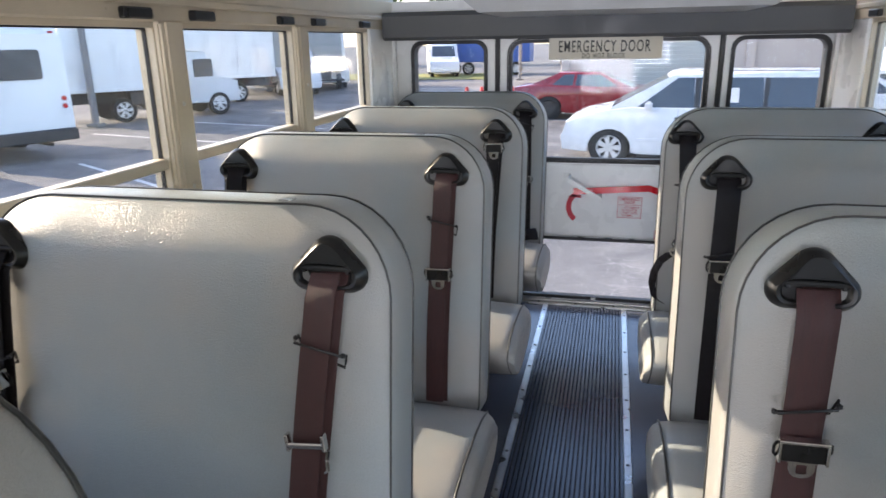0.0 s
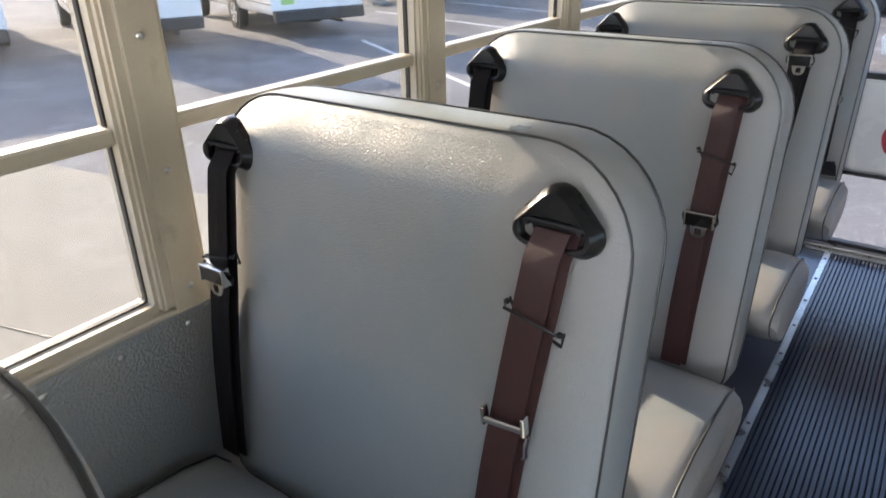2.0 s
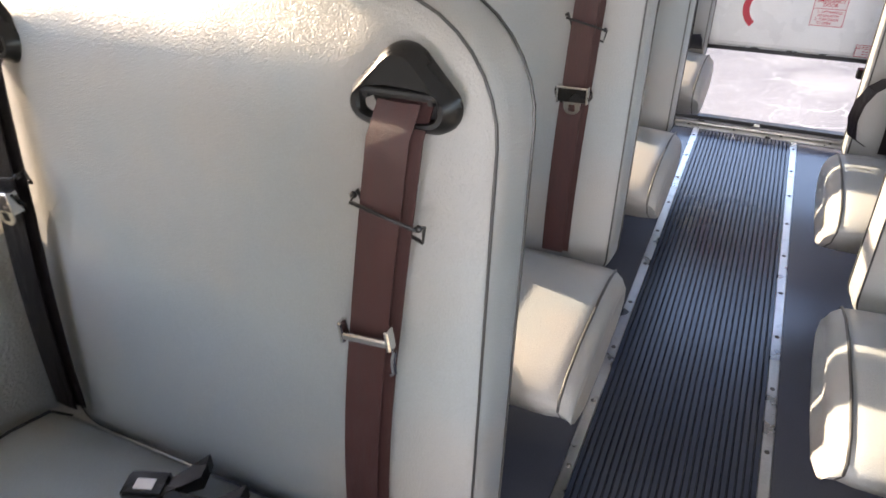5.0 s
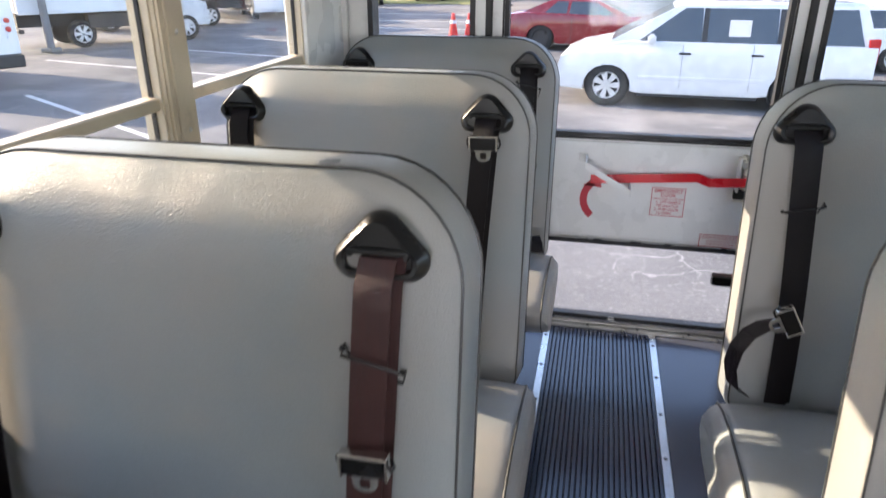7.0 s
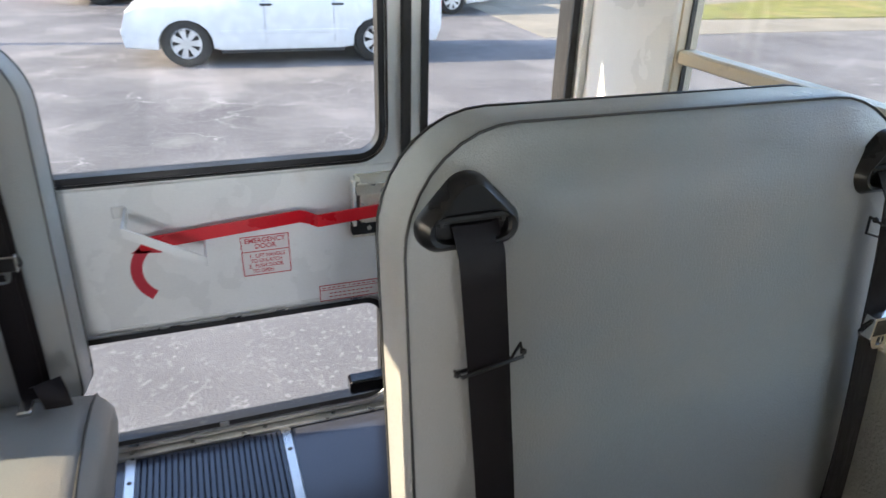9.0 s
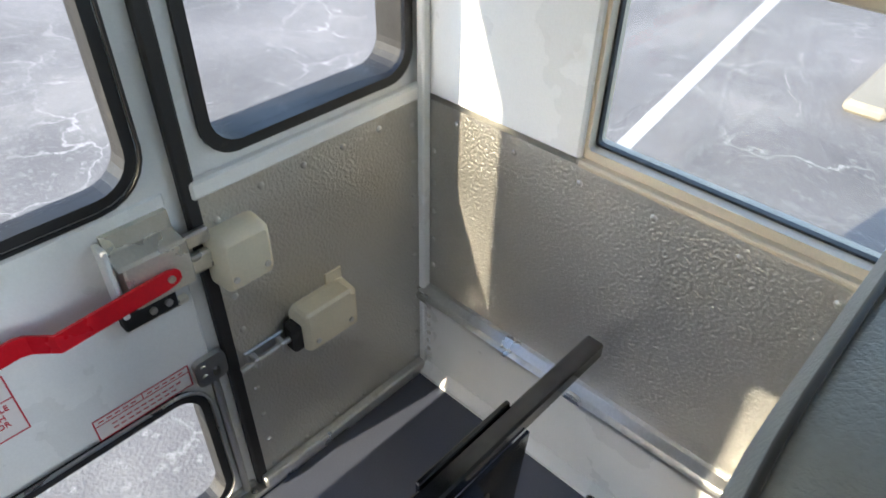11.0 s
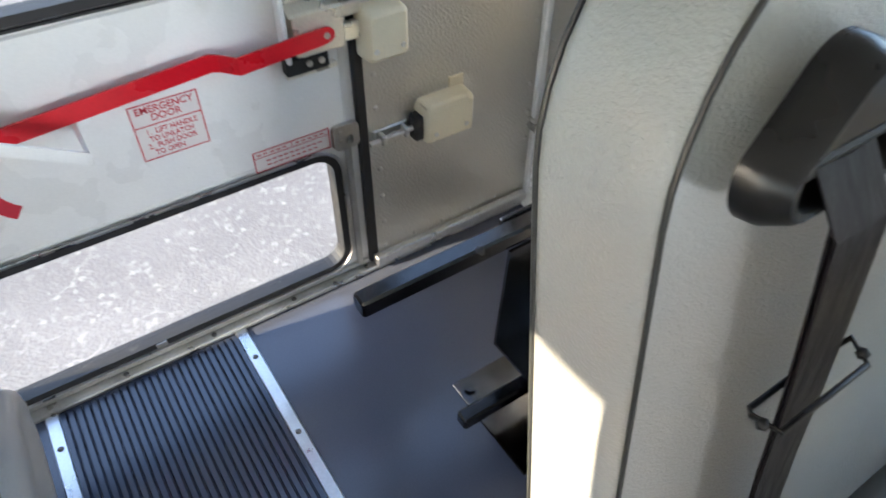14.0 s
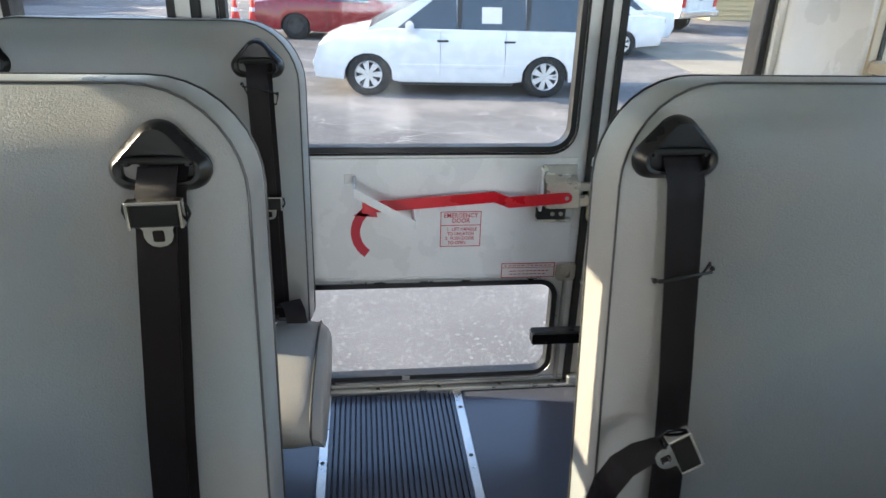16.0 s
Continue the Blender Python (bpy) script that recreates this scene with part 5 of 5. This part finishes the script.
def pickup():
    v = thing("pickup_truck", (0, 0, 0), "white crew-cab pickup truck seen from behind", "pickup truck")
    r, a, b = 0.40, 1.0, 4.5
    o = [(0.02, 0.45)] + arch(a, r, 0.40) + [(1.6, 0.40), (3.8, 0.40)] + arch(b, r, 0.40) + [(5.75, 0.5), (5.8, 0.7), (5.8, 1.32), (1.6, 1.32), (0.3, 1.25), (0.0, 1.0)]
    bd = shell(v, o[::-1], 1.0, VAN_WHITE)
    cabin(v, 1.5, 4.0, 2.1, 3.85, 1.30, 1.95, 0.94, 0.78, VAN_WHITE, ((1.8, 2.75, 2.2, 2.72), (2.85, 3.85, 2.83, 3.75)))
    for x in (a, b):
        for s in (-1, 1):
            wheel(v, x, s * 0.97, r, 0.26, s)
            bm = bmesh.new()
            cyl(bm, (x, s * 0.70, r), (0, s, 0), r * 1.12, 0.05, 24)
            part("wheel_well", bm, TRIM, bd)
    part("rear_bumper", boxed(5.78, 5.98, -0.98, 0.98, 0.55, 0.74, 0.03), CHROME, v)
    part("tailgate", boxed(5.80, 5.83, -0.72, 0.72, 0.78, 1.30, 0.02), VAN_WHITE, v)
    part("badge", boxed(5.83, 5.84, -0.08, 0.08, 1.05, 1.13), TRIM, v)
    for s in (-1, 1):
        lamp(v, "tail_light", 5.74, 5.83, s * 0.88 - 0.09, s * 0.88 + 0.09, 0.85, 1.25, RED_LAMP)
    return v


finish(pickup(), 8.5, 30.6, (-0.5, 0.86))


def shuttle_bus(label):
    v = thing("shuttle_bus", (0, 0, 0), label, "bus")
    L, W, H = 7.2, 1.15, 2.95
    o = [(1.4, 0.55), (L - 4.2, 0.5), (L - 0.02, 0.55), (L, 0.75), (L - 0.03, H - 0.25), (L - 0.25, H), (1.9, H), (1.5, H - 0.35), (1.4, 2.0)]
    bd = shell(v, o, W, BUS_WHITE, edge=0.10, label="white fibreglass coach body")
    shell(v, [(0.0, 0.5), (1.5, 0.45), (1.5, 2.05), (1.15, 2.0), (0.75, 1.3), (0.08, 1.12)], 0.98, BUS_WHITE, "cab")
    rb = part("rear_bumper", boxed(L - 0.05, L + 0.16, -W + 0.02, W - 0.02, 0.40, 0.66, 0.03), TRIM, v, "black rubber bumper")
    rw = part("rear_window", slab(rounded(-0.62, 0.62, 1.75, 2.38, 0.07), [], L - 0.012, L + 0.012, "x"), CAR_GLASS, v, "dark tinted rear window")
    for s in (-1, 1):
        for k, (z, m) in enumerate(((1.32, RED_LAMP), (1.15, AMBER_LAMP), (0.98, CLEAR_LAMP))):
            bm = bmesh.new()
            cyl(bm, (L - 0.005, s * (W - 0.16), z), (1, 0, 0), 0.055, 0.03, 14)
            part("tail_light", bm, m if k != 1 or s < 0 else RED_LAMP, v)
        for z in (2.72,):
            lamp(v, "marker", L - 0.07, L + 0.0, s * (W - 0.2) - 0.05, s * (W - 0.2) + 0.05, z, z + 0.04, RED_LAMP)
        for k in range(4):
            x = 2.2 + k * 1.2
            w = part("side_window", boxed(x, x + 1.08, s * W - 0.012, s * W + 0.012, 1.5, 2.45, 0.01), CAR_GLASS, v, "dark tinted side window")
            part("mullion", boxed(x + 0.52, x + 0.56, s * W - 0.016, s * W + 0.018, 1.5, 2.45), TRIM, w)
        part("rub_rail", boxed(1.6, L - 0.05, s * W - 0.01, s * W + 0.02, 1.36, 1.40, 0.008), BUS_WHITE, v)
        part("skirt_rail", boxed(1.6, L - 0.05, s * W - 0.01, s * W + 0.015, 0.78, 0.81, 0.006), TRIM, v)
        for x in (0.75, L - 2.9):
            wheel(v, x, s * (W + 0.015), 0.40, 0.26, s, RIM, 6)
            bm = bmesh.new()
            cyl(bm, (x, s * (W - 0.10), 0.42), (0, s, 0), 0.47, 0.107, 24)
            part("wheel_well", bm, TRIM, bd)
    part("number_plate", boxed(L, L + 0.014, -W + 0.25, -W + 0.56, 0.78, 0.93), PLATE_GREEN, v, "green and white number plate")
    part("exhaust", boxed(L - 0.6, L + 0.1, 0.5, 0.58, 0.30, 0.37, 0.02), TRIM, v)
    return v


F = Vector((-0.93, 0.37))
R = Vector((0.37, 0.93))
for k, lab in ((0, "white shuttle bus with a dark rear window, parked"), (-1, "white shuttle bus parked beside another"), (-2, "white shuttle bus at the end of the row")):
    tail = Vector((-12.30, 12.78)) + R * 3.75 * k + F * (0.4 * -k)
    nose = tail + F * 7.2
    finish(shuttle_bus(lab), nose.x, nose.y, F)


def box_truck(label, length=6.5, height=3.3, attic=False):
    v = thing("box_truck", (0, 0, 0), label, "truck")
    shell(v, [(0.0, 0.45), (1.9, 0.45), (1.9, 2.25), (1.2, 2.2), (0.75, 1.35), (0.05, 1.15)], 1.0, VAN_WHITE, "cab")
    part("cab_window", boxed(0.95, 1.65, -1.012, -0.99, 1.35, 1.95, 0.02), CAR_GLASS, v)
    part("cab_window", boxed(0.95, 1.65, 0.99, 1.012, 1.35, 1.95, 0.02), CAR_GLASS, v)
    b = part("cargo_box", boxed(2.0, 2.0 + length, -1.2, 1.2, 1.05, height, 0.03), BUS_WHITE, v, "white cargo box")
    if attic:
        part("attic", extruded([(0.75, 2.75), (0.55, 2.95), (0.55, height), (2.0, height), (2.0, 2.3), (1.2, 2.3)], -1.2, 1.2, "y"), BUS_WHITE, v, "white overhang of the cargo box")
    for k in range(int(length / 0.6)):
        for s in (-1, 1):
            part("box_rib", boxed(2.3 + k * 0.6, 2.33 + k * 0.6, s * 1.2 - 0.01, s * 1.2 + 0.012, 1.12, height - 0.08), BUS_WHITE, b)
    part("roll_door", boxed(1.995 + length, 2.02 + length, -1.05, 1.05, 1.1, height - 0.2, 0.01), AC_GREY, b, "grey roller door")
    for s in (-1, 1):
        part("box_rail", boxed(2.0, 2.0 + length, s * 1.2 - 0.02, s * 1.2 + 0.025, 1.02, 1.12, 0.008), BUS_WHITE, b)
        part("corner_post", boxed(1.98, 2.1, s * 1.2 - 0.03, s * 1.2 + 0.03, 1.05, height), BUS_WHITE, b)
        for x in (0.8, length + 0.3):
            wheel(v, x, s * 1.02, 0.40, 0.28, s, RIM, 6)
    part("chassis", boxed(1.6, 1.9 + length, -0.45, 0.45, 0.62, 1.0), TRIM, v)
    for s in (-1, 1):
        part("tool_box", boxed(2.6, 3.9, s * 0.9 - 0.2, s * 0.9 + 0.2, 0.55, 0.98, 0.02), TRIM, v)
    part("rear_bumper", boxed(1.9 + length, 2.05 + length, -1.1, 1.1, 0.5, 0.62, 0.02), TRIM, v)
    return v


finish(box_truck("white box truck with its box built out over the cab", 3.8, 3.9, attic=True), -14.05, 24.17, (0.56, 0.83))
finish(box_truck("white box truck parked tail to the lot", 4.5, 3.5), -19.3, 24.7, (-0.56, -0.83))
finish(box_truck("white box truck far down the row", 5.5, 3.2), -20.5, 37.5, (-0.55, 0.83))
finish(box_truck("white box truck at the far end", 5.0, 3.2), -17.5, 41.0, (-0.4, 0.9))


def cargo_van(label):
    v = thing("cargo_van", (0, 0, 0), label, "van")
    r, a, b = 0.36, 0.95, 4.2
    o = [(0.02, 0.35)] + arch(a, r, 0.30) + [(1.5, 0.28), (3.6, 0.28)] + arch(b, r, 0.30) + [(5.5, 0.38), (5.52, 1.3), (5.45, 2.2), (5.3, 2.3), (2.2, 2.28), (1.75, 2.1), (1.05, 1.35), (0.2, 1.05), (0.0, 0.7)]
    bd = shell(v, o[::-1], 1.0, VAN_WHITE)
    for s in (-1, 1):
        part("side_window", boxed(1.35, 2.15, s * 1.0 - 0.012, s * 1.0 + 0.012, 1.35, 1.95, 0.02), CAR_GLASS, v)
        lamp(v, "tail_light", 5.44, 5.54, s * 0.90 - 0.07, s * 0.90 + 0.07, 1.0, 1.5, RED_LAMP)
        for x in (a, b):
            wheel(v, x, s * 0.97, r, 0.22, s)
            bm = bmesh.new()
            cyl(bm, (x, s * 0.72, r), (0, s, 0), r * 1.12, 0.05, 24)
            part("wheel_well", bm, TRIM, bd)
    bm = loft(bmesh.new(), [[(1.08 - d, -0.82, 1.38 + d * 0.5), (1.08 - d, 0.82, 1.38 + d * 0.5), (1.72 - d, 0.78, 2.06 + d * 0.5), (1.72 - d, -0.78, 2.06 + d * 0.5)] for d in (0.0, 0.014)])
    part("windscreen", bm, CAR_GLASS, v)
    return v


VANS = "white cargo van in the far row"
finish(cargo_van(VANS), -14.4, 31.4, (0.6, -0.8))
finish(cargo_van(VANS), -14.9, 36.3, (0.5, -0.86))
finish(cargo_van(VANS), -13.9, 42.5, (0.3, -0.95))
finish(cargo_van(VANS), -11.2, 47.5, (0.3, -0.95))

# ---- poles, barriers, buildings, trees ----
def light_pole(x, y, h, r):
    p = thing("light_pole", (x, y, GZ), "dark grey steel lamp pole in the lot", "lamp pole")
    bm = bmesh.new()
    cyl(bm, (0, 0, 0), (0, 0, 1), r, h, 12, r * 0.8)
    part("pole", bm, POLE_GREY, p, smooth=60)
    part("base", boxed(-0.2, 0.2, -0.2, 0.2, 0, 0.12, 0.02), POLE_GREY, p)
    return p


light_pole(-15.7, 19.0, 8.0, 0.11)
light_pole(-5.6, 44.0, 7.0, 0.10)
for k in range(5):
    b = thing("traffic_cone", (-5.2 + k * 0.55, 25.9 + 0.1 * k, GZ), "red plastic traffic barrier post with a white band", "traffic cone", group="row of barriers")
    bm = bmesh.new()
    cyl(bm, (0, 0, 0.04), (0, 0, 1), 0.16, 0.72, 12, 0.05)
    part("cone", bm, CONE_ORANGE, b, smooth=60)
    bm = bmesh.new()
    cyl(bm, (0, 0, 0.42), (0, 0, 1), 0.112, 0.12, 12, 0.094)
    part("band", bm, STICKER, b)
    part("foot", boxed(-0.2, 0.2, -0.2, 0.2, 0, 0.04, 0.01), CONE_ORANGE, b)

hb = thing("workshop_building", (0, 0, GZ), "pinkish stucco workshop with a roller door and small windows", "building")
BY = 36.0
part("wall", slab([(-2.5, 0), (40, 0), (40, 7), (-2.5, 7)], [[(1.0, 0.0), (4.6, 0.0), (4.6, 3.6), (1.0, 3.6)], [(9.6, 1.4), (12.0, 1.4), (12.0, 3.0), (9.6, 3.0)]], BY, BY + 0.4), STUCCO, hb)
for k in range(18):
    part("door_slat", boxed(1.0, 4.6, BY + 0.18, BY + 0.22, k * 0.2 + 0.005, k * 0.2 + 0.195, 0.01), GREY_WALL, hb)
w1 = part("window_frame", slab([(9.6, 1.4), (12.0, 1.4), (12.0, 3.0), (9.6, 3.0)], [[(9.7, 1.5), (11.9, 1.5), (11.9, 2.9), (9.7, 2.9)]], BY - 0.03, BY + 0.1), STICKER, hb)
for k in range(7):
    part("blind_slat", boxed(9.7, 11.9, BY + 0.08, BY + 0.1, 1.5 + k * 0.2, 1.5 + k * 0.2 + 0.16), GREY_WALL, w1)
part("roof", boxed(-2.9, 40.4, BY - 0.5, BY + 12, 7.0, 7.3, 0.05), GREY_WALL, hb)
for x in (-2.3, 6.2, 14.5):
    part("pilaster", boxed(x - 0.2, x + 0.2, BY - 0.15, BY, 0, 7.0, 0.02), STUCCO, hb)
part("side_wall", boxed(-2.5, -2.1, BY + 0.4, BY + 12, 0, 7), STUCCO, hb)
ts = thing("tan_shed", (0, 0, GZ), "tan shed with horizontal metal siding", "building")
for k in range(24):
    part("siding_board", extruded([(31.0, k * 0.2), (30.95, k * 0.2 + 0.01), (31.0, k * 0.2 + 0.2), (31.1, k * 0.2 + 0.2), (31.1, k * 0.2)], 14.6, 40.0, "x"), SIDING, ts)
part("roof", boxed(14.2, 40.4, 30.6, 35.6, 4.8, 5.0, 0.03), GREY_WALL, ts)
part("end_wall", boxed(14.6, 14.75, 31.1, 35.5, 0, 4.8), SIDING, ts)
gw = thing("block_wall", (0, 0, GZ), "pale grey blockwork building side", "building")
part("wall", slab([(0, 0), (40, 0), (40, 4.2), (0, 4.2)], [], 0.0, 0.3), GREY_WALL, gw)
part("coping", boxed(-0.1, 40.1, -0.06, 0.36, 4.2, 4.35, 0.02), GREY_WALL, gw)
gw.location, gw.rotation_euler = (17.8, 21.2, GZ), (0, 0, radians(-12))
bs = thing("blue_sign_trailer", (-8.8, 52, GZ), "far dark blue trailer beside the lot", "trailer")
part("box", boxed(-4, 3, -1.2, 1.2, 0.9, 3.0, 0.05), SIGN_BLUE, bs)
for x in (-2.5, -1.5, 2.0):
    wheel(bs, x, -1.0, 0.45, 0.28, -1)


def tree(x, y, h, seed):
    """A trunk that forks into limbs, with a crown of many small leaf clumps."""
    rnd = random.Random(seed)
    t = thing("tree", (x, y, GZ), "broad green tree behind the car park", "tree", group="trees along the far edge")
    bm = bmesh.new()
    cyl(bm, (0, 0, 0), (0.03, 0.02, 1), 0.22, h * 0.45, 8, 0.13)
    for k in range(6):
        a = k * 1.05 + rnd.random()
        d = Vector((math.cos(a), math.sin(a), 1.1 + rnd.random()))
        cyl(bm, (0, 0, h * (0.3 + 0.03 * k)), d, 0.10, h * 0.42, 6, 0.03)
    part("trunk", bm, BARK, t)
    bm = bmesh.new()
    blobs = [(Vector((rnd.gauss(0, h * 0.17), rnd.gauss(0, h * 0.17), h * rnd.uniform(0.42, 0.92))), h * rnd.uniform(0.09, 0.17)) for _ in range(13)]
    for _ in range(1700):
        c, q = rnd.choice(blobs)
        d = Vector((rnd.gauss(0, 1), rnd.gauss(0, 1), rnd.gauss(0, 0.8))).normalized()
        p = c + d * q * rnd.uniform(0.5, 1.1)
        s = h * rnd.uniform(0.012, 0.026)
        u = Vector((rnd.gauss(0, 1), rnd.gauss(0, 1), rnd.gauss(0, 1))).normalized()
        w = u.orthogonal().normalized()
        vs = [bm.verts.new(p + u * s), bm.verts.new(p + w * s * 0.6), bm.verts.new(p - u * s), bm.verts.new(p - w * s * 0.6)]
        bm.faces.new(vs)
    part("crown", bm, LEAF, t)
    return t


for k, (x, y, h) in enumerate([(-44, 70, 9), (-37, 73, 11), (-30, 71, 9.5), (-24, 74, 11), (-17, 72, 9), (-11, 75, 10.5), (-5, 71, 9), (0, 76, 10), (-52, 60, 10), (-58, 48, 10), (-60, 36, 11), (-62, 25, 10), (-60, 14, 10)]):
    tree(x, y, h, 40 + k)
